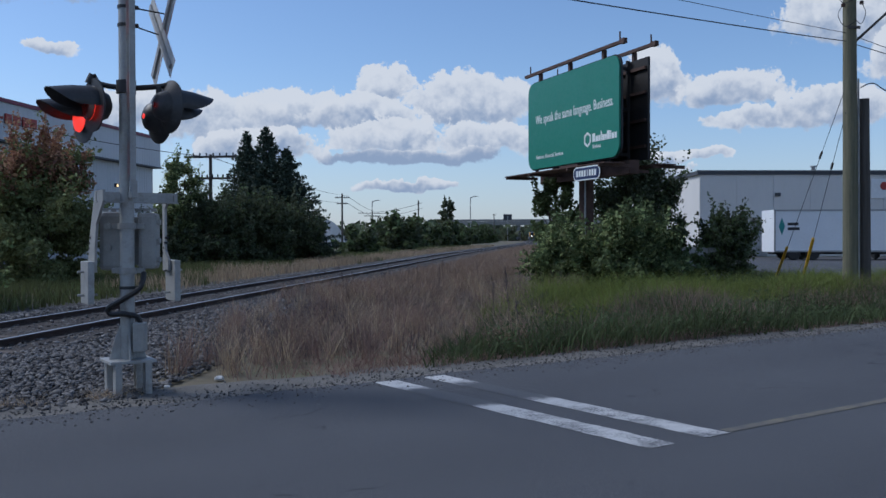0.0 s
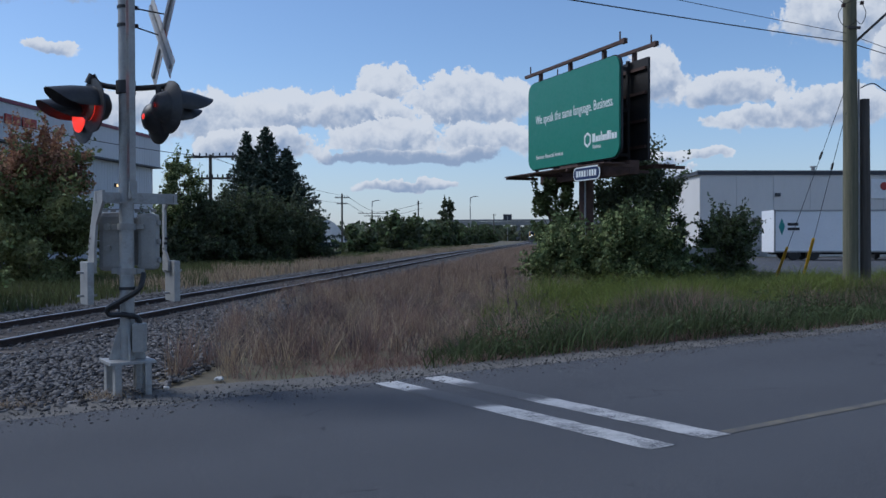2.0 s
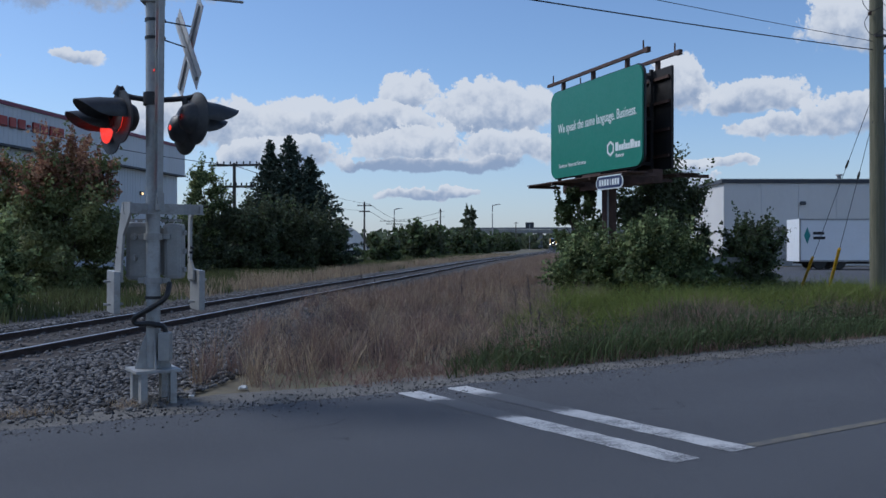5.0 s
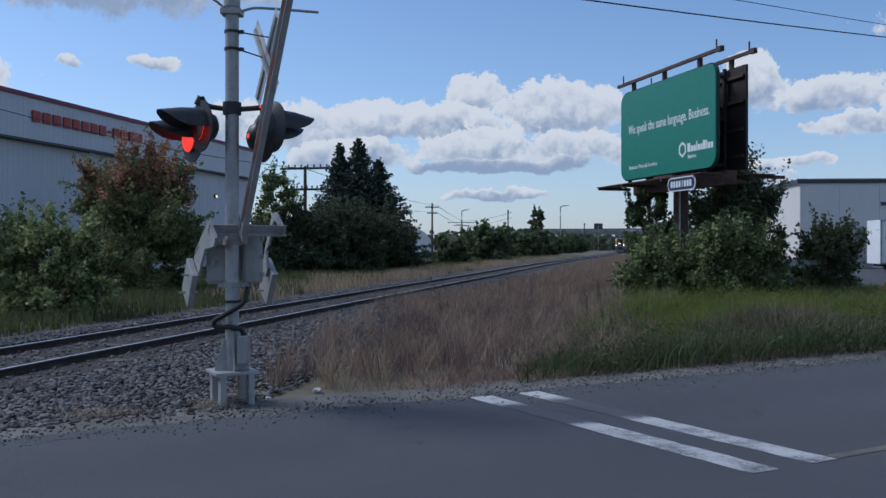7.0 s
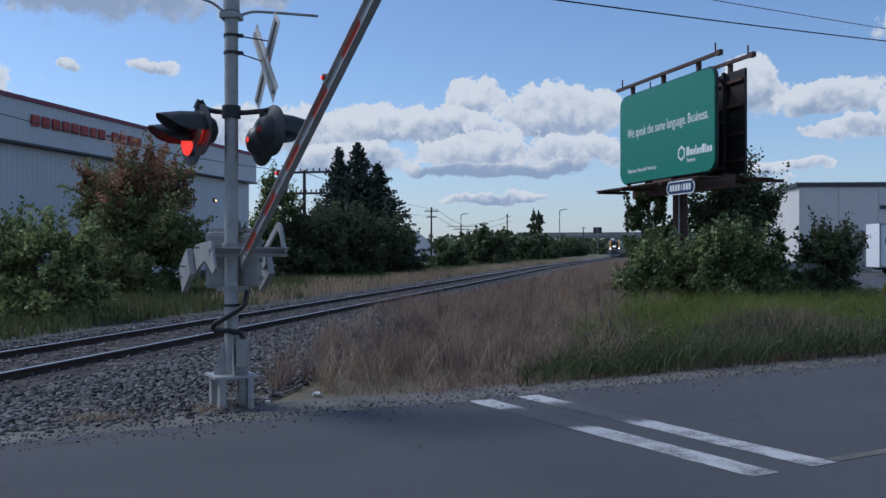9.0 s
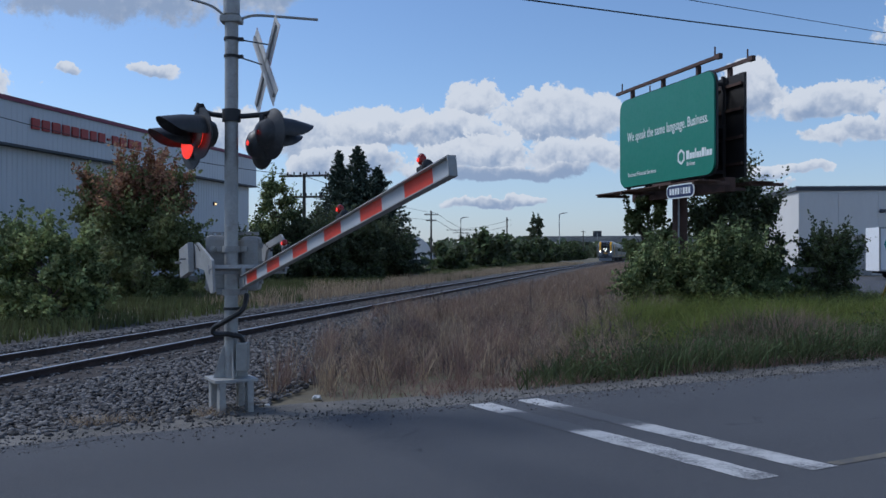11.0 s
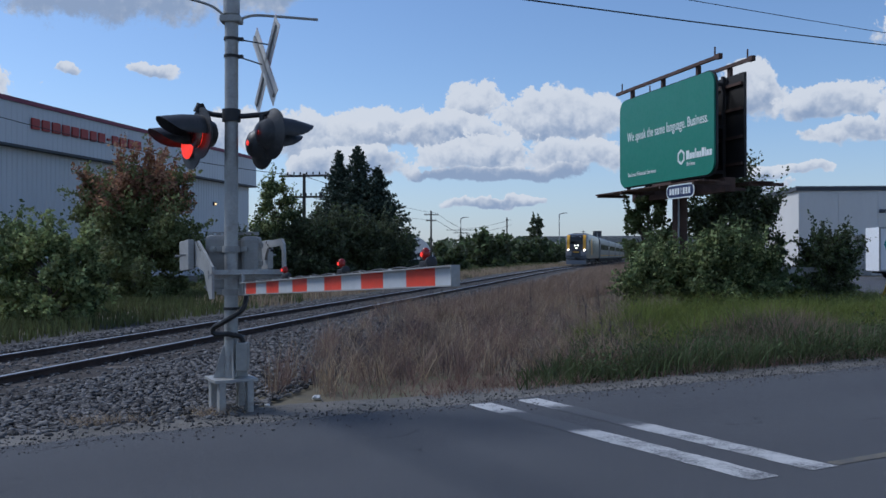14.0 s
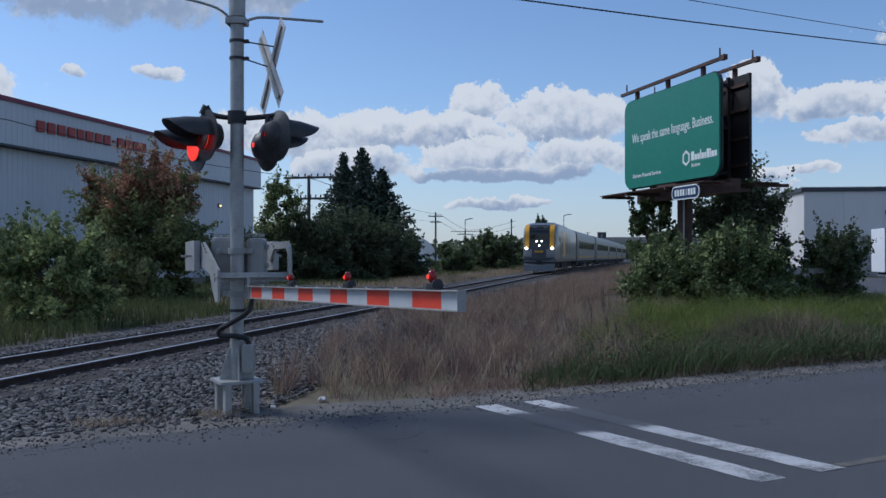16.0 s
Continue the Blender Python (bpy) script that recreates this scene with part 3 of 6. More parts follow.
def build_track():
    bm = bmesh.new()
    rows = []
    ys = [y * 1.0 for y in range(-40, 60)] + [60 + 6 * k for k in range(100)]
    offs = (-4.2, -3.3, -2.2, -1.45, 0, 1.45, 2.2, 3.3, 4.2)
    for y in ys:
        p, d, r = track_frame(y)
        row = []
        for o in offs:
            q = p + r * o
            row.append(bm.verts.new((q.x, q.y, bed_height(q.x, q.y) - (0.03 if abs(o) < 4 else 0.06))))
        rows.append(row)
    for a, b in zip(rows, rows[1:]):
        for k in range(len(offs) - 1):
            bm.faces.new((a[k], a[k + 1], b[k + 1], b[k]))
    bed = tagged(part("ballast_bed", bm, M["bed"], smooth=True), "grey crushed stone ballast bed under the railway", "ballast", kind="structure")
    # dark strip between the rails: tie brown with the shade painted in
    bm = bmesh.new()
    rows = []
    for y in ys:
        p, d, r = track_frame(y)
        rows.append([bm.verts.new(p + r * o + Vector((0, 0, bed_height((p + r * o).x, y) - (0.012 if abs(o) < 1.5 else 0.04)))) for o in (-1.75, -1.4, 0, 1.4, 1.75)])
    for a, b in zip(rows, rows[1:]):
        for k in range(4):
            bm.faces.new((a[k], a[k + 1], b[k + 1], b[k]))
    tagged(part("oily_bed", bm, M["tie_shade"], smooth=True), "dark brown ballast between the rails, shade put into its colour", "ballast", kind="structure")
    track = thing("railway_track", "single railway track with rusty rails and polished tops", "railway track", kind="structure")
    foot = ((-0.07, -0.13), (0.07, -0.13), (0.07, -0.118), (0.012, -0.10), (0.012, -0.045), (0.036, -0.03), (0.036, -0.004), (-0.036, -0.004),
            (-0.036, -0.03), (-0.012, -0.045), (-0.012, -0.10), (-0.07, -0.118))
    head = ((-0.030, -0.006), (0.030, -0.006), (0.022, 0.0), (-0.022, 0.0))
    ys = [y * 2.0 for y in range(-25, 60)] + [120 + 10 * k for k in range(55)]
    for side in (-0.755, 0.755):
        for name, prof, mat, lab in (("rail", foot, M["rail"], "rusty brown rail"), ("rail_head", head, M["rail_top"], "polished bright rail top")):
            bm = bmesh.new()
            rows = []
            for y in ys:
                p, d, r = track_frame(y)
                rows.append([bm.verts.new(p + r * (side + a) + Vector((0, 0, RAIL_Z + b))) for a, b in prof])
            for a, b in zip(rows, rows[1:]):
                for k in range(len(prof)):
                    bm.faces.new((a[k], a[(k + 1) % len(prof)], b[(k + 1) % len(prof)], b[k]))
            bmesh.ops.recalc_face_normals(bm, faces=bm.faces[:])
            part(name, bm, mat, track, lab)
    bm = bmesh.new()
    box(bm, (0, 0, -0.08), (2.6, 0.22, 0.16), bevel=0.012)
    me = mesh_of("sleeper", bm, M["sleeper"])
    y = 6.0
    while y < 110:
        p, d, r = track_frame(y)
        ob = part("sleeper", me, None, track)
        ob.matrix_basis = Matrix.Translation(p + Vector((0, 0, -0.004 + random.uniform(-0.008, 0.006)))) @ pose(0, 0, 0, 0, 0, -math.degrees(math.atan2(d.x, d.y)) + random.uniform(-1, 1))
        y += 0.56
    # crushed stones on the near shoulder and between the rails
    rng = np.random.default_rng(3)
    n = 42000
    pts = []
    while len(pts) < n:
        y = 5 + 45 * rng.random() ** 2.4
        p, d, r = track_frame(y)
        o = rng.uniform(-2.2, 4.3)
        q = p + r * o
        v = q.dot(V)
        if v < ROAD_FAR + 0.52 + 0.12 * rng.normal() or q.x > -0.9 + 0.5 * rng.normal() + 0.12 * (q.y - 9):
            continue
        if abs(o) < 1.45 and rng.random() < 0.85:
            continue
        if o > 3.2 and rng.random() < 0.35:
            continue
        pts.append((q.x, q.y, bed_height(q.x, q.y) - 0.02))
    pts = np.array(pts)
    bm = bmesh.new()
    bmesh.ops.create_icosphere(bm, subdivisions=1, radius=1.0)
    base = np.array([v.co for v in bm.verts])
    faces = [tuple(v.index for v in f.verts) for f in bm.faces]
    bm.free()
    k = len(base)
    sc = rng.uniform(0.5, 1.0, (n, 1, 3)) * (rng.uniform(0.011, 0.043, (n, 1, 1))) * np.array((1.35, 1.0, 0.7))
    v = base[None] * (1 + 0.3 * rng.normal(size=(n, k, 1))) * sc
    a = rng.uniform(0, math.tau, n)
    c, s = np.cos(a)[:, None], np.sin(a)[:, None]
    v = np.stack([v[:, :, 0] * c - v[:, :, 1] * s, v[:, :, 0] * s + v[:, :, 1] * c, v[:, :, 2]], 2) + pts[:, None] + np.array((0, 0, 0.012))
    # fine grit along the road's edge
    g = 9000
    u, w = rng.uniform(-7, 26, g), ROAD_FAR + 0.12 + 0.28 * rng.normal(size=g)
    q = np.stack([U.x * u + V.x * w, U.y * u + V.y * w, np.where(w > ROAD_FAR + 0.05, -0.008, 0.001)], 1)
    gs = rng.uniform(0.5, 1.0, (g, 1, 3)) * rng.uniform(0.004, 0.017, (g, 1, 1))
    gv = base[None] * (1 + 0.25 * rng.normal(size=(g, k, 1))) * gs + q[:, None]
    tagged(part("roadside_grit", quick_mesh("roadside_grit", gv, faces, M["stone"]), None), "loose grey grit along the asphalt edge", "gravel", kind="stuff")
    ob = part("ballast_stones", quick_mesh("ballast_stones", v, faces, M["stone"]), None)
    tagged(ob, "loose angular grey and brown ballast stones", "ballast stones", kind="stuff")


# ---- crossing signal ----
POST = Vector((-2.08, 8.70, 0))
ARM_PIVOT = Vector((-2.08, 8.84, 1.43))
ARM_TURN = math.degrees(math.atan2(-0.879, 0.477))     # the arm's way across the lane


def build_signal():
    s = thing("crossing_signal", "grey steel level crossing signal mast with red flashing lights", "crossing signal", at=POST)
    bm = bmesh.new()
    rod(bm, (0, 0, 0.30), (0.0, 0, 4.05), 0.066, seg=20)
    part("mast", bm, M["galv"], s, "galvanised steel mast", True)
    # foot: plate on four short channel legs
    R = Matrix.Rotation(math.atan2(U.y, U.x), 4, "Z")
    bm = bmesh.new()
    box(bm, (0, 0, 0.295), (0.42, 0.42, 0.03), R, 0.004)
    part("base_plate", bm, M["galv"], s)
    for x in (-0.16, 0.16):
        for y in (-0.16, 0.16):
            bm = bmesh.new()
            box(bm, (x, y, 0.12), (0.012, 0.10, 0.32), R, 0.002)
            box(bm, (x * 0.82, y - 0.045, 0.12), (0.05, 0.012, 0.32), R, 0.002)
            box(bm, (x * 0.82, y + 0.045, 0.12), (0.05, 0.012, 0.32), R, 0.002)
            part("leg", bm, M["galv"], s)
    bm = bmesh.new()
    for a in (0.4, 1.97, 3.54, 5.11):
        m = Matrix.Rotation(a, 4, "Z")
        prism(bm, ((0.06, 0.31), (0.17, 0.31), (0.11, 0.52), (0.075, 0.62), (0.06, 0.62)), -0.006, 0.006, "y")
        bmesh.ops.transform(bm, matrix=m, verts=bm.verts[-10:])
    part("base_gusset", bm, M["galv"], s)
    bm = bmesh.new()
    box(bm, (0.13, -0.07, 0.52), (0.11, 0.13, 0.27), None, 0.012)
    part("junction_box", bm, M["alu"], s, "small grey junction box")
    # black hose from the gate machine, looped round the mast into the box
    bm = bmesh.new()
    tube(bm, curve_pts(((0.16, -0.03, 1.12), (0.14, -0.12, 0.98), (-0.02, -0.14, 0.87), (-0.14, -0.11, 0.80), (-0.13, -0.10, 0.74), (0.0, -0.12, 0.74), (0.06, -0.10, 0.72)), 6), 0.026, 8)
    tube(bm, curve_pts(((0.05, -0.10, 0.73), (0.11, -0.08, 0.71), (0.13, -0.07, 0.66), (0.13, -0.07, 0.62)), 5), 0.026, 8)
    part("cable_hose", bm, M["rubber"], s, "black rubber cable hose", True)
    for z in (3.62, 3.45, 0.98):
        bm = bmesh.new()
        lathe(bm, ((0.067, -0.014), (0.075, -0.014), (0.075, 0.014), (0.067, 0.014)), Matrix.Translation((0, 0, z)), 20)
        box(bm, (0.09, 0, z), (0.05, 0.05, 0.03))
        part("clamp", bm, M["black"], s)
    # crossbuck on two thin brackets, seen nearly edge on
    bm = bmesh.new()
    rod(bm, (0.06, 0, 3.62), (0.36, 0.06, 3.58), 0.007, seg=6)
    rod(bm, (0.06, 0, 3.45), (0.36, 0.06, 3.36), 0.007, seg=6)
    part("sign_bracket", bm, M["black"], s)
    face = Matrix.Translation((0.335, 0.05, 3.37)) @ Matrix.Rotation(radians(118), 4, "Z")
    for tilt, off in ((47, 0.0), (-47, 0.02)):
        m = face @ Matrix.Rotation(radians(tilt), 4, "Y") @ Matrix.Translation((0, off, 0))
        bm = bmesh.new()
        box(bm, (0, 0, 0), (1.02, 0.004, 0.20), m, 0.001)
        blade = part("crossbuck_blade", bm, M["sign_white"], s, "white sign blade with red border")
        bm = bmesh.new()
        for z in (-0.085, 0.085):
            box(bm, (0, -0.0035, z), (1.02, 0.002, 0.028), m)
        part("border", bm, M["red_band"], blade)
        bm = bmesh.new()
        box(bm, (0, 0.012, 0), (0.94, 0.02, 0.05), m)
        part("stiffener", bm, M["galv"], blade)
    # bell arm at the top
    bm = bmesh.new()
    tube(bm, curve_pts(((-0.05, 0, 3.83), (-0.16, -0.05, 3.92), (-0.30, -0.10, 3.965), (-0.50, -0.18, 4.0)), 5), 0.013, 8)
    tube(bm, curve_pts(((0.05, 0, 3.80), (0.16, 0.05, 3.86), (0.30, 0.12, 3.885), (0.80, 0.33, 3.90)), 5), 0.014, 8)
    part("top_arm", bm, M["galv"], s)
    bm = bmesh.new()
    box(bm, (0, 0, 3.81), (0.2, 0.17, 0.06), None, 0.01)
    lathe(bm, ((0.07, 0), (0.08, 0.0), (0.08, 0.20), (0.06, 0.24)), Matrix.Translation((0, 0, 3.86)), 20)
    part("top_bracket", bm, M["galv"], s)
    # light arm
    bm = bmesh.new()
    tube(bm, curve_pts(((-0.30, 0.0, 2.98), (-0.24, 0.0, 2.90), (-0.08, 0, 2.87), (0.10, 0, 2.865), (0.30, 0.02, 2.885), (0.41, 0.03, 2.90), (0.42, 0.03, 2.80)), 6), 0.026, 10)
    rod(bm, (-0.30, 0, 2.985), (-0.34, 0, 2.90), 0.04, seg=10)
    lathe(bm, ((0.067, -0.06), (0.09, -0.06), (0.09, 0.06), (0.067, 0.06)), Matrix.Translation((0, 0, 2.87)), 20)
    box(bm, (0.30, 0, 2.80), (0.05, 0.06, 0.16), None, 0.015)
    part("light_arm", bm, M["black"], s, "black pipe light arm", True)
    for name, at, yaw in LIGHTS:
        build_light(s, at, yaw)
    # gate machine
    bm = bmesh.new()
    box(bm, (-0.155, 0.17, 1.42), (0.25, 0.22, 0.56), None, 0.045)
    box(bm, (0.165, 0.17, 1.42), (0.17, 0.22, 0.54), None, 0.04)
    box(bm, (0.02, 0.19, 1.42), (0.2, 0.12, 0.46), None, 0.01)
    for x, w in ((-0.155, 0.26), (0.165, 0.18)):
        box(bm, (x, 0.085, 1.66), (w, 0.03, 0.02), None, 0.006)
        box(bm, (x, 0.085, 1.185), (w, 0.03, 0.02), None, 0.006)
    for z in (1.24, 1.42, 1.60):
        box(bm, (0.265, 0.15, z), (0.03, 0.06, 0.05), None, 0.008)
    mach = part("gate_machine", bm, M["alu"], s, "grey cast gate machine")
    for z in (1.36, 1.56):
        bm = bmesh.new()
        rod(bm, (-0.19, 0.07, z), (-0.19, 0.03, z), 0.032, seg=12)
        rod(bm, (-0.19, 0.03, z), (-0.19, 0.01, z), 0.018, seg=8)
        part("bolt", bm, M["galv"], mach)
    for z in (1.14, 1.56):
        bm = bmesh.new()
        box(bm, (0, 0.05, z), (0.30, 0.06, 0.05), None, 0.006)
        lathe(bm, ((0.067, -0.03), (0.085, -0.03), (0.085, 0.03), (0.067, 0.03)), Matrix.Translation((0, 0, z)), 20)
        part("machine_bracket", bm, M["alu"], mach)
    bm = bmesh.new()
    for k in range(7):
        x = -0.24 + k * 0.075
        box(bm, (x, 0.17, 1.715), (0.05, 0.012, 0.025))
    box(bm, (0, 0.10, 1.725), (0.5, 0.012, 0.012))
    part("top_guard", bm, M["galv"], mach)
    return s


LIGHTS = (("front", Vector((-0.45, 0.20, 2.61)), 219), ("front", Vector((-0.29, -0.06, 2.69)), 219),
          ("back", Vector((0.27, 0.20, 2.61)), 39), ("back", Vector((0.41, 0.0, 2.69)), 39))


def build_light(s, at, yaw):
    """One flashing head: round dark background, deep visor, red lens; it faces along its local x."""
    m = Matrix.Translation(at) @ Matrix.Rotation(radians(yaw), 4, "Z")
    mx = m @ Matrix.Rotation(radians(90), 4, "Y")
    bm = bmesh.new()
    lathe(bm, ((0.02, -0.17), (0.06, -0.165), (0.12, -0.13), (0.15, -0.06), (0.25, -0.012), (0.25, 0.0), (0.0, 0.0)), mx, 32)
    head = part("light_head", bm, M["signal_black"], s, "black round signal background", True)
    bm = bmesh.new()
    seg, rows = 18, []
    for i in range(seg + 1):
        a = radians(-100 + 200 * i / seg)
        reach = 0.10 + 0.33 * max(0.0, math.cos(a * 0.88)) ** 0.5
        ring = []
        for r, x in ((0.168, 0.0), (0.162, reach * 0.5), (0.150, reach), (0.144, reach), (0.156, reach * 0.5), (0.162, 0.0)):
            ring.append(bm.verts.new(m @ Vector((x, r * math.sin(a), r * math.cos(a) - 0.035 * (x / 0.43) ** 2 + 0.01))))
        rows.append(ring)
    for a, b in zip(rows, rows[1:]):
        for k in range(5):
            bm.faces.new((a[k], a[k + 1], b[k + 1], b[k]))
    bm.faces.new(rows[0])
    bm.faces.new(rows[-1])
    bmesh.ops.recalc_face_normals(bm, faces=bm.faces[:])
    part("visor", bm, M["signal_black"], head, "", True)
    return head


M["signal_black"] = surface("weathered_black_signal_paint", (0.028, 0.029, 0.032), 0.5, var=0.35, big=5, fine=40, bump=0.06, other=(0.05, 0.05, 0.052))


def build_flashers(s):
    """Lamps that turn their lit face out and in, one half beat apart."""
    out = []
    for k, (name, at, yaw) in enumerate(LIGHTS):
        m = Matrix.Translation(at) @ Matrix.Rotation(radians(yaw), 4, "Z")
        r = 0.148 if name == "front" else 0.026
        home = m @ (pose(0.04, 0, 0) if name == "front" else pose(-0.185, 0, 0.0, 0, 0, 180) @ pose(0, 0.03, 0))
        lamp = new("lamp")
        lamp.parent = s
        lamp.matrix_basis = home
        for mat, sign, lab in ((M["lens_lit"], 1, "glowing red lens"), (M["lens_dark"], -1, "dark red lens")):
            bm = bmesh.new()
            lathe(bm, ((r, 0.0), (r * 0.98, r * 0.04), (r * 0.66, r * 0.14), (0.0, r * 0.18)), Matrix.Rotation(radians(90 * sign), 4, "Y"), 20)
            part("lens", bm, mat, lamp, lab, True)
        out.append((lamp, home, k % 2))
    return out


def build_arm():
    arm = thing("gate_arm", "red and white striped level crossing gate arm", "gate arm", at=ARM_PIVOT, turn=ARM_TURN)
    # local x runs out along the arm from the machine's shaft, z up when lowered, y along the shaft
    X0, Y0, Z0, L = 0.45, -0.05, -0.27, 4.14
    at = Matrix.Translation((X0, Y0, Z0))
    edges = [0.0, 0.15, 0.47, 0.78, 1.12, 1.47, 1.81, 2.18, 2.51, 2.86, 3.21, 3.54, 3.91, 4.14]
    for i in range(len(edges) - 1):
        a, b = edges[i], edges[i + 1]
        bm = bmesh.new()
        prism(bm, ((a, -0.05), (b - 0.002, -0.05), (b - 0.002, 0.05), (a, 0.05)), -0.010, 0.010, "y")
        bm.transform(at)
        part("stripe", bm, M["red_band"] if i % 2 else M["white_band"], arm)
    for z in (-0.055, 0.053):
        bm = bmesh.new()
        box(bm, (L / 2, -0.012, z), (L, 0.055, 0.008), at, 0.001)
        part("arm_channel", bm, M["galv"], arm, "aluminium arm edge")
    bm = bmesh.new()
    box(bm, (L + 0.004, -0.012, 0), (0.006, 0.055, 0.115), at)
    part("end_cap", bm, M["galv"], arm)
    bm = bmesh.new()
    box(bm, (0.02, 0, 0.0), (0.16, 0.05, 0.13), at, 0.004)
    part("arm_socket", bm, M["galv"], arm)
    bm = bmesh.new()
    tube(bm, [at @ Vector((0.05 + 0.1 * k, 0.0, 0.066 + 0.006 * math.sin(k * 2.1))) for k in range(38)], 0.006, 6)
    part("lamp_cable", bm, M["rubber"], arm)
    for k in range(7):
        bm = bmesh.new()
        box(bm, (0.5 + 0.47 * k, 0.0, 0.062), (0.035, 0.03, 0.012), at)
        part("cable_clip", bm, M["galv"], arm)
    for x, sc in ((1.26, 0.8), (2.50, 0.95), (3.78, 1.05)):
        bm = bmesh.new()
        box(bm, (x, 0, 0.075), (0.075, 0.05, 0.04), at, 0.008)
        lathe(bm, ((0.03 * sc, 0), (0.034 * sc, 0.015), (0.034 * sc, 0.03), (0.02 * sc, 0.04)), at @ Matrix.Translation((x + 0.045, 0.0, 0.08)) @ Matrix.Rotation(radians(80), 4, "Y"), 12)
        rod(bm, at @ Vector((x, 0, 0.085)), at @ Vector((x, 0, 0.11)), 0.012, seg=8)
        lamp = part("arm_lamp", bm, M["black"], arm, "small red gate lamp on a black base", True)
        for sy in (-1, 1):
            bm = bmesh.new()
            m = at @ Matrix.Translation((x, 0, 0.135)) @ Matrix.Rotation(radians(90 * -sy), 4, "X") @ Matrix.Diagonal((0.7, 1, 1, 1))
            lathe(bm, ((0.036 * sc, 0.0), (0.035 * sc, 0.010), (0.026 * sc, 0.020), (0.0, 0.024)), m, 16)
            lens = part("lens", bm, M["arm_lens"], lamp, "red lamp lens", True)
        bm = bmesh.new()
        lathe(bm, ((0.014, 0.026), (0.012, 0.03), (0.0, 0.031)), at @ Matrix.Translation((x, 0, 0.132)) @ Matrix.Rotation(radians(90), 4, "X"), 10)
        part("bulb", bm, M["lens_lit"], lamp, "lit red bulb")
    # cross bar, side plates and counterweights swing with the arm
    bm = bmesh.new()
    box(bm, (0.40, 0.03, -0.13), (0.10, 0.76, 0.012), None, 0.003)
    box(bm, (0.355, 0.03, -0.13), (0.012, 0.76, 0.09), None, 0.003)
    box(bm, (0.43, -0.05, -0.20), (0.10, 0.03, 0.15), None, 0.004)
    part("arm_mount", bm, M["galv"], arm, "galvanised cross bar")
    for y in (-0.33, 0.38):
        bm = bmesh.new()
        low = -0.36 if y < 0 else -0.20
        if y < 0:
            outline = ((0.46, low), (0.46, -0.06), (0.15, 0.10), (-0.1, 0.22), (-0.30, 0.22), (-0.30, -0.02), (-0.08, -0.04), (0.15, -0.10), (0.36, low))
        else:
            outline = ((0.36, -0.16), (0.43, -0.16), (0.43, 0.10), (0.41, 0.17), (0.35, 0.22), (-0.30, 0.22), (-0.30, 0.04), (-0.20, 0.04), (-0.10, 0.15), (0.31, 0.15), (0.36, 0.09))
        prism(bm, outline, y - 0.012, y + 0.012, "y")
        plate = part("support_arm", bm, M["galv"], arm, "galvanised counterweight arm")
        bm = bmesh.new()
        s = -1 if y < 0 else 1
        box(bm, (-0.40, y + s * 0.05, 0.09), (0.40, 0.06, 0.30), None, 0.006)
        w = part("counterweight", bm, M["galv"], arm, "grey steel counterweight")
        for x in (-0.52, -0.30):
            bm = bmesh.new()
            rod(bm, (x, y - s * 0.04, 0.09), (x, y + s * 0.14, 0.09), 0.012, seg=8)
            part("bolt", bm, M["galv"], w)
        for k in range(4):
            bm = bmesh.new()
            rod(bm, (0.02 - 0.05 * k, y - 0.016, 0.12 + 0.03 * k), (0.02 - 0.05 * k, y + 0.016, 0.12 + 0.03 * k), 0.012, seg=8)
            part("rivet", bm, M["black"], plate)
    return arm


M["arm_lens"] = surface("arm_lamp_red", (0.18, 0.012, 0.009), 0.25, var=0.1, bump=0, glow=((1.0, 0.05, 0.03), 0.02))


# ---- billboard ----
BB_L, BB_R = Vector((6.43, 32.0, 0)), Vector((8.05, 26.2, 0))


def text_part(body, size, m, mat, parent, depth=0.004):
    cu = bpy.data.curves.new("lettering", "FONT")
    cu.body, cu.size, cu.extrude, cu.resolution_u = body, size, depth, 3
    cu.offset = 0.005 * size
    ob = bpy.data.objects.new("lettering", cu)
    me = bpy.data.meshes.new_from_object(ob)
    bpy.data.objects.remove(ob)
    me.materials.clear()
    me.materials.append(mat)
    me.transform(m)
    return part("lettering", me, None, parent)


def rounded(w, h, r, seg=6):
    out = []
    for cx, cy, a0 in ((w / 2 - r, h / 2 - r, 0), (-w / 2 + r, h / 2 - r, 90), (-w / 2 + r, -h / 2 + r, 180), (w / 2 - r, -h / 2 + r, 270)):
        out += [(cx + r * math.cos(radians(a0 + 90 * k / seg)), cy + r * math.sin(radians(a0 + 90 * k / seg))) for k in range(seg + 1)]
    return out


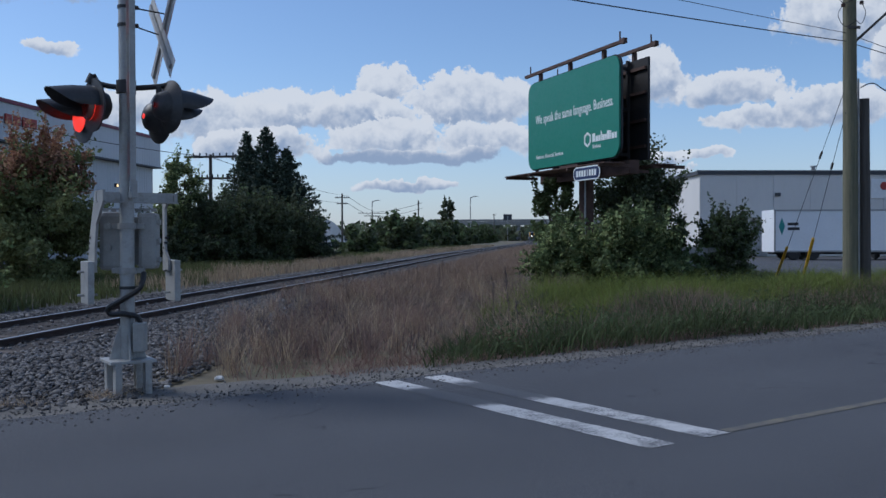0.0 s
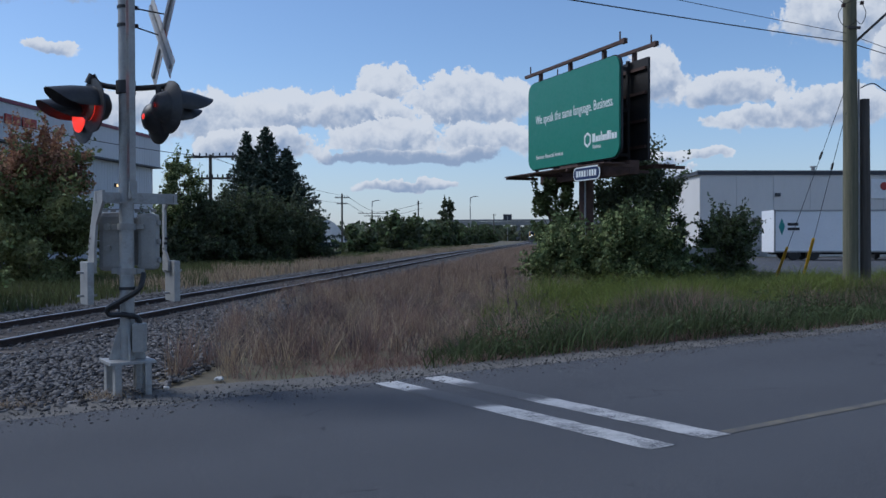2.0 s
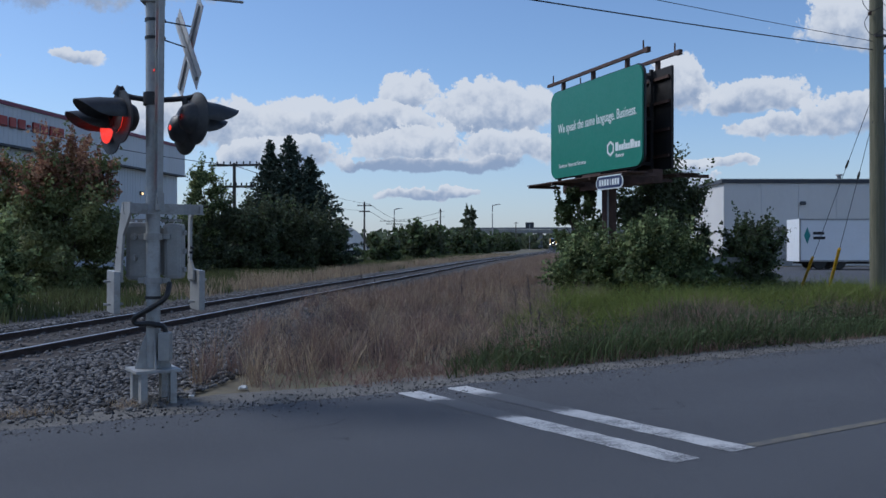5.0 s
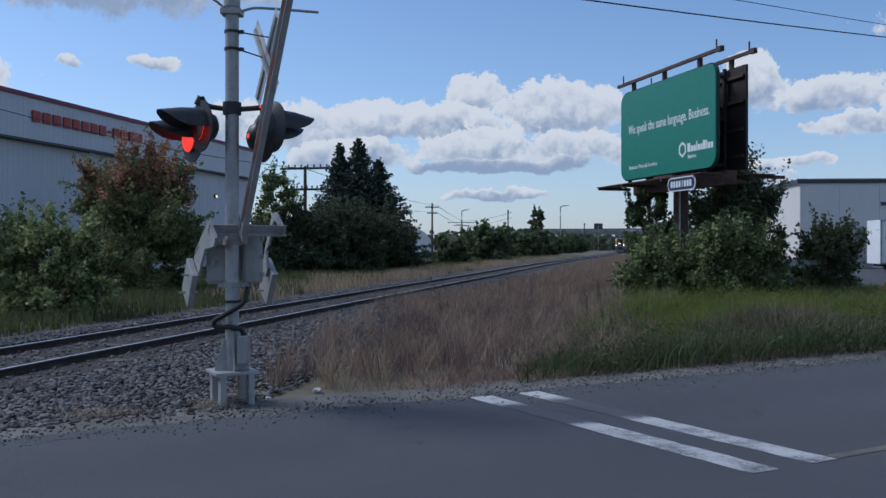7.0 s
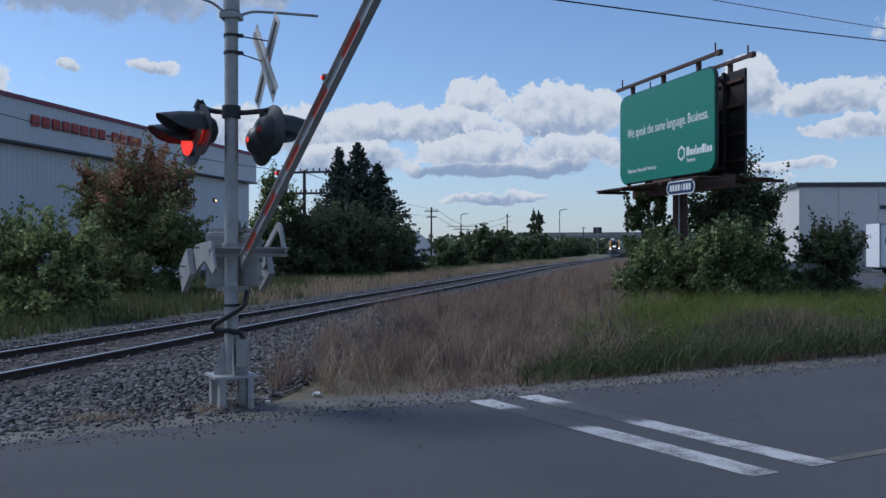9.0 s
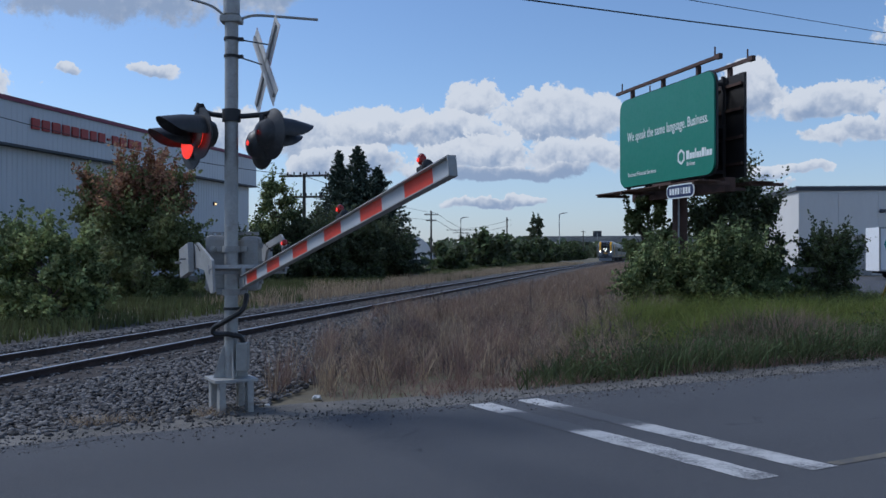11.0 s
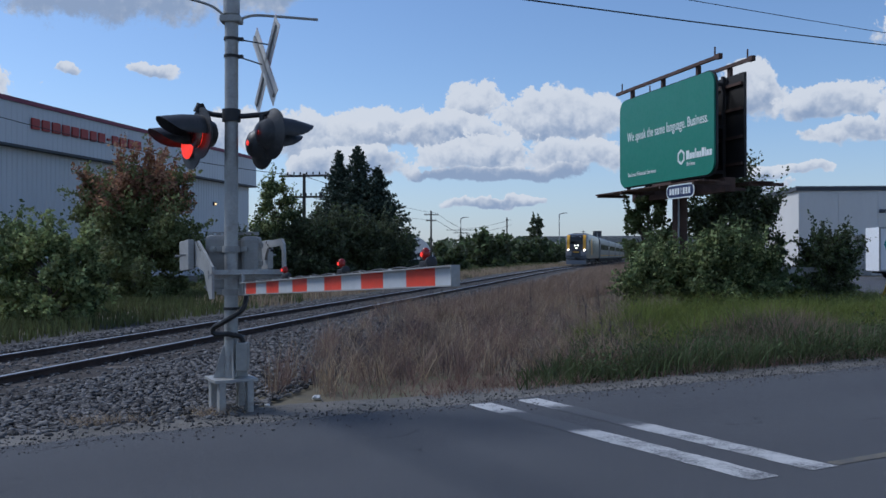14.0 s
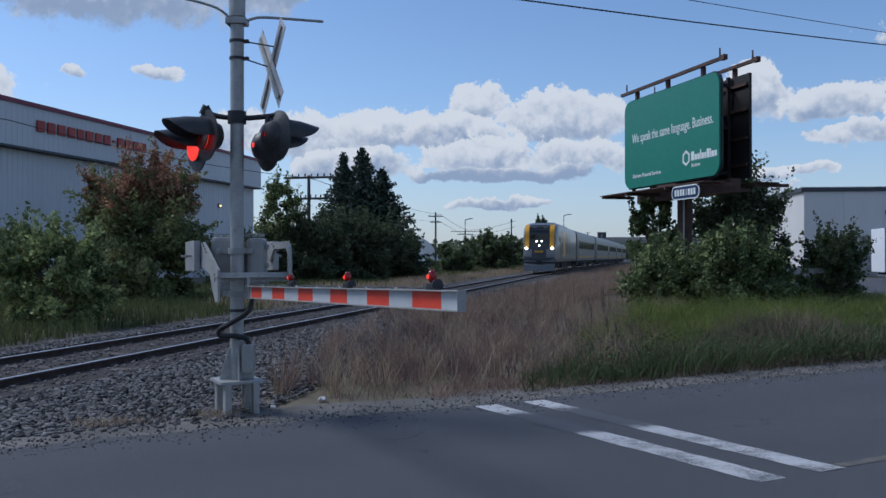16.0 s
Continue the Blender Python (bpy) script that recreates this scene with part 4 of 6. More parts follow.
def build_billboard():
    mid = (BB_L + BB_R) / 2
    d = BB_R - BB_L
    W, Hh, Z = d.length, 3.08, 5.45
    turn = math.degrees(math.atan2(d.y, d.x))
    # local x runs along the green face to its near end, -y out of the face
    b = thing("billboard", "green poster billboard on a brown steel monopole", "billboard", at=(mid.x, mid.y, 0), turn=turn)
    bm = bmesh.new()
    prism(bm, [(x, z + Z) for x, z in rounded(W, Hh, 0.38)], -0.06, 0.0, "y")
    face = part("poster_panel", bm, M["green_board"], b, "green poster with rounded corners")
    bm = bmesh.new()
    prism(bm, [(x, z + Z) for x, z in rounded(W + 0.08, Hh + 0.08, 0.4)], 0.003, 0.06, "y")
    part("panel_rim", bm, M["black"], b)
    up = Matrix.Rotation(radians(90), 4, "X")
    text_part("We speak the same language. Business.", 0.35, Matrix.Translation((-W / 2 + 0.58, -0.064, Z + 0.04)) @ up @ Matrix.Diagonal((0.93, 1.3, 1, 1)), M["letter"], face)
    text_part("Business Financial Services", 0.165, Matrix.Translation((-W / 2 + 0.62, -0.064, Z - 1.20)) @ up @ Matrix.Diagonal((1.12, 1.2, 1, 1)), M["letter"], face)
    text_part("Business", 0.15, Matrix.Translation((W / 2 - 1.52, -0.064, Z - 1.17)) @ up @ Matrix.Diagonal((0.95, 1.2, 1, 1)), M["letter"], face)
    # emblem: hollow hexagon, and a plain bar for the name
    bm = bmesh.new()
    c = Vector((W / 2 - 1.84, 0, Z - 0.86))
    ring = []
    for k in range(6):
        a = radians(30 + 60 * k)
        ring.append([bm.verts.new(c + Vector((r * math.cos(a) * 0.95, y, r * math.sin(a)))) for r, y in ((0.25, -0.061), (0.25, -0.068), (0.17, -0.068), (0.17, -0.061))])
    for k in range(6):
        for j in range(3):
            bm.faces.new((ring[k][j], ring[(k + 1) % 6][j], ring[(k + 1) % 6][j + 1], ring[k][j + 1]))
    bmesh.ops.recalc_face_normals(bm, faces=bm.faces[:])
    part("emblem", bm, M["letter"], face)
    bm = bmesh.new()
    x = W / 2 - 1.54
    for w, h in ((0.17, 0.27), (0.14, 0.18), (0.12, 0.18), (0.05, 0.3), (0.14, 0.18), (0.09, 0.18), (0.15, 0.27), (0.05, 0.26), (0.14, 0.18), (0.12, 0.18)):
        box(bm, (x + w / 2, -0.064, Z - 0.97 + h / 2), (w, 0.006, h))
        x += w + 0.028
    part("name_bar", bm, M["letter"], face)
    # dark frame behind, open at the end, and the back of the other face
    bm = bmesh.new()
    box(bm, (0.02, 0.98, Z - 0.05), (W + 0.04, 0.08, Hh + 0.05))
    part("rear_panel", bm, M["board_black"], b, "dark back of the rear face")
    for x in (-W / 2 + 0.3, -1.2, 1.2, W / 2 - 0.9):
        bm = bmesh.new()
        for y in (0.14, 0.84):
            box(bm, (x, y, Z - 0.1), (0.10, 0.10, Hh + 0.2))
        for z in (Z - 1.4, Z, Z + 1.3):
            box(bm, (x, 0.49, z), (0.1, 0.6, 0.1))
        part("stringer", bm, M["board_black"], b)
    for z in (-1.2, -0.4, 0.45, 1.2):
        bm = bmesh.new()
        box(bm, (0.02, 0.90, Z + z), (W - 0.1, 0.07, 0.09))
        part("girt", bm, M["rust"], b)
    for y in (-0.12, 0.98):
        bm = bmesh.new()
        box(bm, (0.15, y, Z + Hh / 2 + 0.30), (W + 0.5, 0.09, 0.10))
        for x in (-W / 2 + 0.9, 0, W / 2 - 0.9):
            box(bm, (x, y + 0.1, Z + Hh / 2 + 0.14), (0.12, 0.12, 0.28))
        for x in (-W / 2 + 0.3, W / 2 + 0.15):
            rod(bm, (x, y, Z + Hh / 2 + 0.3), (x, y, Z + Hh / 2 + 0.62), 0.025, seg=8)
        box(bm, (W / 2 + 0.34, y, Z + Hh / 2 + 0.30), (0.22, 0.13, 0.15))
        part("top_rail", bm, M["rust"], b, "rusty top rail")
    for y0, y1 in ((-0.85, -0.1), (1.05, 1.7)):
        bm = bmesh.new()
        for k in range(4):
            y = y0 + (y1 - y0) * (k + 0.5) / 4
            box(bm, (0.0, y, Z - Hh / 2 - 0.24), (W + 0.8, 0.16, 0.035))
        for x in (-W / 2 - 0.1, -1.3, 1.3, W / 2 + 0.2):
            box(bm, (x, (y0 + y1) / 2 + 0.2, Z - Hh / 2 - 0.30), (0.08, y1 - y0 + 0.5, 0.1))
        part("catwalk", bm, M["rust"], b, "rusty steel catwalk")
    bm = bmesh.new()
    box(bm, (0, 0.55, Z - Hh / 2 - 0.30), (W - 0.2, 0.35, 0.42))
    box(bm, (0, 0.55, Z - Hh / 2 - 0.15), (1.2, 1.3, 0.2))
    part("main_beam", bm, M["rust"], b)
    bm = bmesh.new()
    rod(bm, (0.05, 0.55, -0.1), (0.05, 0.55, Z - Hh / 2 - 0.1), 0.24, seg=24)
    part("post", bm, M["rust"], b, "brown steel post", True)
    bm = bmesh.new()
    rod(bm, (0.3, 0.36, 0), (0.3, 0.36, Z - Hh / 2 - 0.3), 0.03, seg=8)
    part("conduit", bm, M["galv"], b)
    # maker's plate: outlined navy plate with plain bars
    pl = Matrix.Translation((2.48, -0.86, Z - Hh / 2 - 0.50))
    bm = bmesh.new()
    prism(bm, rounded(1.56, 0.42, 0.19), -0.02, 0.0, "y")
    bm.transform(pl)
    plate = part("maker_plate", bm, M["letter"], b, "white rimmed navy maker plate")
    bm = bmesh.new()
    prism(bm, rounded(1.48, 0.345, 0.16), -0.026, -0.021, "y")
    bm.transform(pl)
    part("plate_field", bm, M["navy"], plate)
    bm = bmesh.new()
    for k in range(8):
        box(bm, (-0.53 + k * 0.152, -0.03, 0), (0.105 if k != 4 else 0.04, 0.006, 0.19), pl)
    part("plate_bar", bm, M["letter"], plate)


# ---- buildings ----
def build_left_hall():
    a, b = Vector((-16.6, 76.5, 0)), Vector((-23.55, 46.35, 0))     # far and near ends of the visible front
    d = (b - a).normalized()
    L = 62.0
    hall = thing("warehouse", "pale grey ribbed metal warehouse with maroon roof trim", "warehouse", at=a, turn=math.degrees(math.atan2(d.y, d.x)))
    # local x runs along the front towards the road, +y out of the front
    bm = bmesh.new()
    box(bm, (L / 2, -15.2, 4.8), (L - 0.6, 30, 9.6))
    part("hall_body", bm, M["wall_grey"], hall)
    bm = bmesh.new()
    k, x = 0, 0.3
    out = [(0.3, -0.2)]
    while x < L - 0.4:
        out += [(x, 0.0), (x + 0.16, 0.0), (x + 0.2, 0.035), (x + 0.34, 0.035), (x + 0.38, 0.0)]
        x += 0.40
    out += [(L - 0.3, -0.2)]
    prism(bm, out[::-1], -0.1, 7.42)
    part("lower_wall", bm, M["wall_grey"], hall, "ribbed grey lower wall")
    bm = bmesh.new()
    out, x = [(0, -0.25)], 0.0
    while x < L - 0.3:
        out += [(x, 0.55), (x + 0.24, 0.55), (x + 0.27, 0.57), (x + 0.35, 0.57), (x + 0.38, 0.55)]
        x += 0.42
    out += [(L, -0.25)]
    prism(bm, out[::-1], 7.38, 9.66)
    part("fascia", bm, M["wall_grey"], hall, "projecting ribbed fascia")
    bm = bmesh.new()
    box(bm, (L / 2, 0.35, 9.78), (L + 0.1, 0.6, 0.24))
    box(bm, (0.0, -15, 9.78), (0.3, 30, 0.26))
    part("roof_trim", bm, M["maroon"], hall, "maroon roof trim")
    bm = bmesh.new()
    box(bm, (L / 2, 0.28, 7.36), (L, 0.62, 0.12))
    part("soffit_trim", bm, M["dark_trim"], hall)
    # the name over the front, in plain red blocks, letter by letter
    x = 18.0
    for w in (0.62, 0.6, 0.66, 0.6, 0.3, 0.64, 0.58, 0.66, 0.6, 0.6, 0.66, 0.62, 0.62):
        bm = bmesh.new()
        h = 0.6 if w > 0.5 else 0.14
        box(bm, (x + w / 2, 0.64, 8.70), (w, 0.10, h), None, 0.02)
        part("sign_block", bm, M["sign_red"], hall, "red raised sign block")
        x += w + 0.245
    bm = bmesh.new()
    box(bm, (6.7, 0.12, 5.55), (0.35, 0.16, 0.28), None, 0.02)
    lamp = part("wall_lamp", bm, M["dark_trim"], hall, "small lit wall lamp")
    bm = bmesh.new()
    box(bm, (6.7, 0.215, 5.53), (0.24, 0.02, 0.16))
    part("lamp_glass", bm, M["lamp_lit"], lamp)
    bm = bmesh.new()
    box(bm, (33.6, 0.12, 2.0), (3.0, 0.14, 4.2), None, 0.02)
    part("dock_door", bm, M["dark_trim"], hall, "dark dock door")


M["lamp_lit"] = surface("lit_lamp_glass", (0.8, 0.6, 0.3), 0.3, bump=0, glow=((1.0, 0.62, 0.25), 1.6))


def build_right_hall():
    a = Vector((26.4, 66, 0))
    hall = thing("warehouse", "cream flat roofed warehouse with dark roof edge", "warehouse", at=a, turn=-4)
    bm = bmesh.new()
    box(bm, (20, 12, 3.1), (40, 24, 6.4))
    part("hall_body", bm, M["wall_pale"], hall)
    for k in range(14):
        bm = bmesh.new()
        box(bm, (1.43 + k * 2.86, -0.04, 3.15), (2.84, 0.1, 6.3), None, 0.012)
        part("wall_panel", bm, M["wall_pale"], hall)
    bm = bmesh.new()
    box(bm, (20, 12, 6.42), (40.4, 24.4, 0.30))
    part("roof_edge", bm, M["dark_trim"], hall, "dark metal roof edge")
    bm = bmesh.new()
    box(bm, (20, -0.16, 6.58), (40.5, 0.16, 0.07))
    part("roof_cap", bm, M["galv"], hall)
    bm = bmesh.new()
    box(bm, (6.0, -0.2, 4.75), (0.40, 0.22, 0.26), None, 0.03)
    part("wall_lamp", bm, M["dark_trim"], hall, "dark wall lamp")
    bm = bmesh.new()
    box(bm, (4.6, -0.14, 1.4), (1.2, 0.1, 2.8), None, 0.01)
    box(bm, (4.6, -0.5, 2.95), (1.6, 0.8, 0.1), None, 0.01)
    part("side_door", bm, M["galv"], hall, "grey steel side door")
    for x in (10.2, 17.2):
        bm = bmesh.new()
        rod(bm, (x, 3, 6.5), (x, 3, 7.1), 0.16, seg=12)
        rod(bm, (x, 3, 7.1), (x, 3, 7.2), 0.26, seg=12)
        part("roof_vent", bm, M["galv"], hall)
    bm = bmesh.new()
    box(bm, (14.6, -0.15, 5.2), (2.6, 0.08, 1.5), None, 0.02)
    sign = part("wall_sign", bm, M["white"], hall, "white sign with a red emblem")
    bm = bmesh.new()
    lathe(bm, ((0.32, 0.0), (0.30, 0.02), (0, 0.02)), Matrix.Translation((14.3, -0.195, 5.4)) @ Matrix.Rotation(radians(90), 4, "X"), 16)
    part("emblem", bm, M["sign_red"], sign)


def wheel(parent, at, r, w, name="wheel", axis="y"):
    m = Matrix.Translation(at) @ Matrix.Rotation(radians(90), 4, "X" if axis == "y" else "Y")
    bm = bmesh.new()
    lathe(bm, ((r * 0.6, -w / 2), (r * 0.93, -w / 2), (r, -w * 0.35), (r, w * 0.35), (r * 0.93, w / 2), (r * 0.6, w / 2)), m, 20)
    ob = part(name, bm, M["rubber"], parent, "", True)
    bm = bmesh.new()
    lathe(bm, ((0.06, -w * 0.4), (r * 0.58, -w * 0.46), (r * 0.58, w * 0.46), (0.06, w * 0.4)), m, 16)
    part("rim", bm, M["galv"], ob)


def build_truck():
    t = thing("box_trailer", "white box trailer with a green emblem parked at a warehouse", "trailer", at=(29.1, 55.2, 0), turn=-8)
    bm = bmesh.new()
    box(bm, (1.45, 0, 1.86), (7.5, 2.5, 2.70), None, 0.03)
    body = part("cargo_box", bm, M["truck_white"], t)
    bm = bmesh.new()
    for z in (0.56, 3.17):
        box(bm, (1.45, -1.26, z), (7.52, 0.06, 0.1))
    for x in (-2.26, 5.16):
        box(bm, (x, -1.26, 1.86), (0.1, 0.06, 2.70))
    part("corner_rail", bm, M["galv"], body)
    bm = bmesh.new()
    prism(bm, ((-2.02, 2.15), (-1.82, 2.7), (-1.62, 2.15), (-1.82, 1.6)), -1.275, -1.262, "y")
    part("emblem", bm, M["teal"], body)
    bm = bmesh.new()
    box(bm, (-1.12, -1.262, 2.30), (0.68, 0.015, 0.18))
    box(bm, (-1.08, -1.262, 2.0), (0.74, 0.015, 0.18))
    part("name_bar", bm, M["black"], body)
    bm = bmesh.new()
    box(bm, (1.45, 0, 0.44), (7.2, 1.0, 0.16))
    box(bm, (4.2, -0.9, 0.35), (0.1, 0.1, 0.7))
    box(bm, (-1.9, 0, 0.55), (0.08, 2.2, 0.12))
    part("chassis", bm, M["under"], t)
    for x in (-1.0, 0.2):
        for y in (-1.0, 1.0):
            wheel(t, (x, y, 0.42), 0.42, 0.3)
    v = thing("van", "white delivery van parked before a warehouse", "van", at=(35.6, 54.5, 0), turn=96)
    bm = bmesh.new()
    prism(bm, ((-2.6, 0.35), (2.0, 0.35), (2.5, 0.5), (2.5, 1.05), (1.75, 1.35), (1.1, 2.1), (-2.6, 2.2)), -0.95, 0.95, "y")
    bmesh.ops.bevel(bm, geom=bm.edges[:], offset=0.06, segments=2, affect="EDGES")
    vb = part("van_body", bm, M["truck_white"], v, "", True)
    bm = bmesh.new()
    prism(bm, ((1.80, 1.36), (1.86, 1.36), (1.20, 2.02), (1.14, 2.02)), -0.8, 0.8, "y")
    part("windscreen", bm, M["glass_dark"], vb)
    bm = bmesh.new()
    box(bm, (2.5, 0, 0.85), (0.06, 1.3, 0.25))
    box(bm, (2.5, 0, 0.5), (0.1, 1.8, 0.2))
    part("grille", bm, M["black"], vb)
    for x in (-1.7, 1.7):
        for y in (-0.85, 0.85):
            wheel(v, (x, y, 0.35), 0.35, 0.24)


M["teal"] = surface("teal_print", (0.03, 0.22, 0.2), 0.5, bump=0)


# ---- poles and wires ----
def build_utility_poles():
    p = thing("utility_pole", "tall weathered wooden utility pole with crossarm hardware", "utility pole", at=(11.84, 20.19, 0))
    bm = bmesh.new()
    tube(bm, [(0, 0, -0.2), (-0.01, 0, 2.5), (-0.03, 0, 5), (-0.05, 0, 7.5), (-0.06, 0, 10)], [0.175, 0.168, 0.158, 0.148, 0.135], 18)
    part("pole", bm, M["timber_pole"], p, "", True)
    bm = bmesh.new()
    rod(bm, (-0.02, -0.02, 6.0), (0.75, -0.25, 6.75), 0.03, seg=8)
    box(bm, (-0.03, -0.16, 6.4), (0.3, 0.06, 0.06))
    part("brace", bm, M["grey_pole"], p)
    for dx, z in ((-0.26, 6.65), (0.2, 6.72), (-0.3, 7.2), (0.25, 7.3)):
        bm = bmesh.new()
        tube(bm, curve_pts([(dx, -0.1, z + 0.28), (dx * 1.5, -0.1, z + 0.05), (dx * 0.9, -0.12, z - 0.22), (0.0, -0.16, z - 0.12)], 6), 0.008, 6)
        part("jumper_wire", bm, M["wire"], p)
        bm = bmesh.new()
        lathe(bm, ((0.02, 0), (0.05, 0.01), (0.05, 0.03), (0.025, 0.04), (0.05, 0.05), (0.05, 0.07), (0.02, 0.09)), Matrix.Translation((dx, -0.1, z + 0.24)), 10)
        part("insulator", bm, M["rust"], p)
    bm = bmesh.new()
    rod(bm, (0.165, -0.08, 0.0), (0.13, -0.09, 5.2), 0.022, seg=8)
    part("conduit", bm, M["galv"], p)
    q = thing("stub_pole", "short grey wooden pole beside a utility pole", "utility pole", at=(12.25, 20.25, 0))
    bm = bmesh.new()
    tube(bm, [(0, 0, -0.2), (-0.03, 0, 2.5), (-0.05, 0, 4.75)], [0.135, 0.13, 0.12], 16)
    part("pole", bm, M["grey_pole"], q, "", True)
    bm = bmesh.new()
    tube(bm, curve_pts([(-0.2, -0.1, 5.0), (0.1, -0.15, 5.1), (0.5, -0.3, 4.85), (1.6, -0.9, 4.6)], 6), 0.014, 6)
    part("drop_cable", bm, M["wire"], q)
    for foot, top in (((13.47, 27.39), (11.6, 20.1, 4.86)), ((12.99, 24.77), (11.66, 20.1, 4.4))):
        g = thing("guy_wire", "steel guy wire with a yellow plastic guard", "guy wire", at=(*foot, 0))
        e = Vector(top) - Vector((*foot, 0))
        bm = bmesh.new()
        rod(bm, (0, 0, -0.05), e, 0.007, seg=6)
        part("cable", bm, M["wire"], g)
        n = e.normalized()
        bm = bmesh.new()
        rod(bm, n * 0.15, n * 2.1, 0.042, seg=10)
        part("guard", bm, M["yellow"], g, "yellow plastic guard")
        bm = bmesh.new()
        rod(bm, n * (e.length * 0.72), n * (e.length * 0.75), 0.03, seg=8)
        part("strain_insulator", bm, M["grey_pole"], g)


def wire(pts, r, label, sag=0.0):
    a, b = Vector(pts[0]), Vector(pts[1])
    bm = bmesh.new()
    tube(bm, [a.lerp(b, k / 16) - Vector((0, 0, sag * 4 * (k / 16) * (1 - k / 16))) for k in range(17)], r, 5)
    return tagged(part("overhead_wire", bm, M["wire"]), label, "overhead wire")


def build_wires():
    a, b = Vector((11.62, 20.1, 6.09)), Vector((11.62, 20.1, 6.29))
    wire((a + (Vector((3.46, 14, 5.30)) - a) * 1.7, a), 0.012, "thin black overhead wire to the utility pole", 0.05)
    wire((b + (Vector((6.07, 16, 5.86)) - b) * 2.2, b), 0.007, "thin black overhead wire to the utility pole", 0.03)
    wire((a, (40, 38, 6.4)), 0.011, "thin black overhead wire beyond the utility pole", 0.3)
    wire((b, (45, 44, 6.8)), 0.008, "thin black overhead wire beyond the utility pole", 0.3)


def line_pole(at, h, arms, label, r=0.13, lean=0):
    p = thing("line_pole", label, "utility pole", group="poles along the railway", at=(*at, 0), turn=lean)
    bm = bmesh.new()
    tube(bm, [(0, 0, -0.2), (0, 0, h * 0.5), (0, 0, h)], [r, r * 0.9, r * 0.75], 10)
    part("pole", bm, M["grey_pole"], p, "", True)
    for z, w in arms:
        bm = bmesh.new()
        box(bm, (0, -0.12, z), (w, 0.1, 0.13))
        ca = part("crossarm", bm, M["grey_pole"], p)
        for k in range(8):
            x = -w / 2 + 0.15 + k * (w - 0.3) / 7
            bm = bmesh.new()
            lathe(bm, ((0.02, 0.05), (0.05, 0.12), (0.055, 0.18), (0.03, 0.24)), Matrix.Translation((x, -0.12, z)), 6)
            part("insulator", bm, M["glass_dark"], ca)
    return p


def far_poles():
    line_pole((-8.6, 55), 6.55, ((6.4, 3.2), (5.1, 2.6)), "dark wooden line pole with two crossarms among trees", lean=-12)
    line_pole((-2.0, 150), 9.0, ((8.3, 2.4), (7.3, 1.8)), "distant dark wooden line pole with crossarms", 0.18)
    line_pole((4.4, 220), 8.2, ((7.7, 7.0), (7.0, 4)), "distant dark wooden line pole with wide crossarms", 0.2)
    line_pole((14.4, 200), 10.0, ((9.4, 0.6),), "distant bare wooden line pole", 0.18)
    line_pole((60, 380), 12, ((11.5, 2.0),), "distant dark wooden line pole", 0.25)
    pts = [(-50, 20, 8.9), (-20.9, 40, 7.74), (-9.5, 55, 6.4), (-2.0, 150, 8.6), (4.4, 220, 8.0), (14.4, 200, 9.5)]
    for dz, k0 in ((0.0, 0), (-1.2, 2)):
        for a, b in list(zip(pts, pts[1:]))[k0:]:
            wire((Vector(a) + Vector((0.9, 0, dz)), Vector(b) + Vector((0.9, 0, dz))), 0.02 if a[1] < 100 else 0.035, "dark line wire along the railway", 0.35)
    for x, y, h in ((33.4, 255, 13.6), (5.2, 260, 12.6)):
        s = thing("street_lamp", "distant grey street lamp with a curved arm", "street lamp", at=(x, y, 0))
        bm = bmesh.new()
        tube(bm, curve_pts([(0, 0, 0), (0, 0, h * 0.5), (0, 0, h - 1.0), (0.3, 0, h - 0.3), (1.6, 0, h)], 5), 0.14, 8)
        part("pole", bm, M["galv"], s, "", True)
        bm = bmesh.new()
        box(bm, (1.9, 0, h), (0.9, 0.35, 0.16), None, 0.05)
        part("lamp_head", bm, M["galv"], s)


# ---- plants ----
def crown_points(rng, cs, rad, n):
    k = rng.integers(0, len(cs), n)
    d = rng.normal(size=(n, 3))
    d /= np.linalg.norm(d, axis=1)[:, None]
    return cs[k] + d * (rad * rng.uniform(0.6, 1.35, len(cs)))[k][:, None] * (rng.random(n) ** 0.45)[:, None] * np.array((1, 1, 0.8))


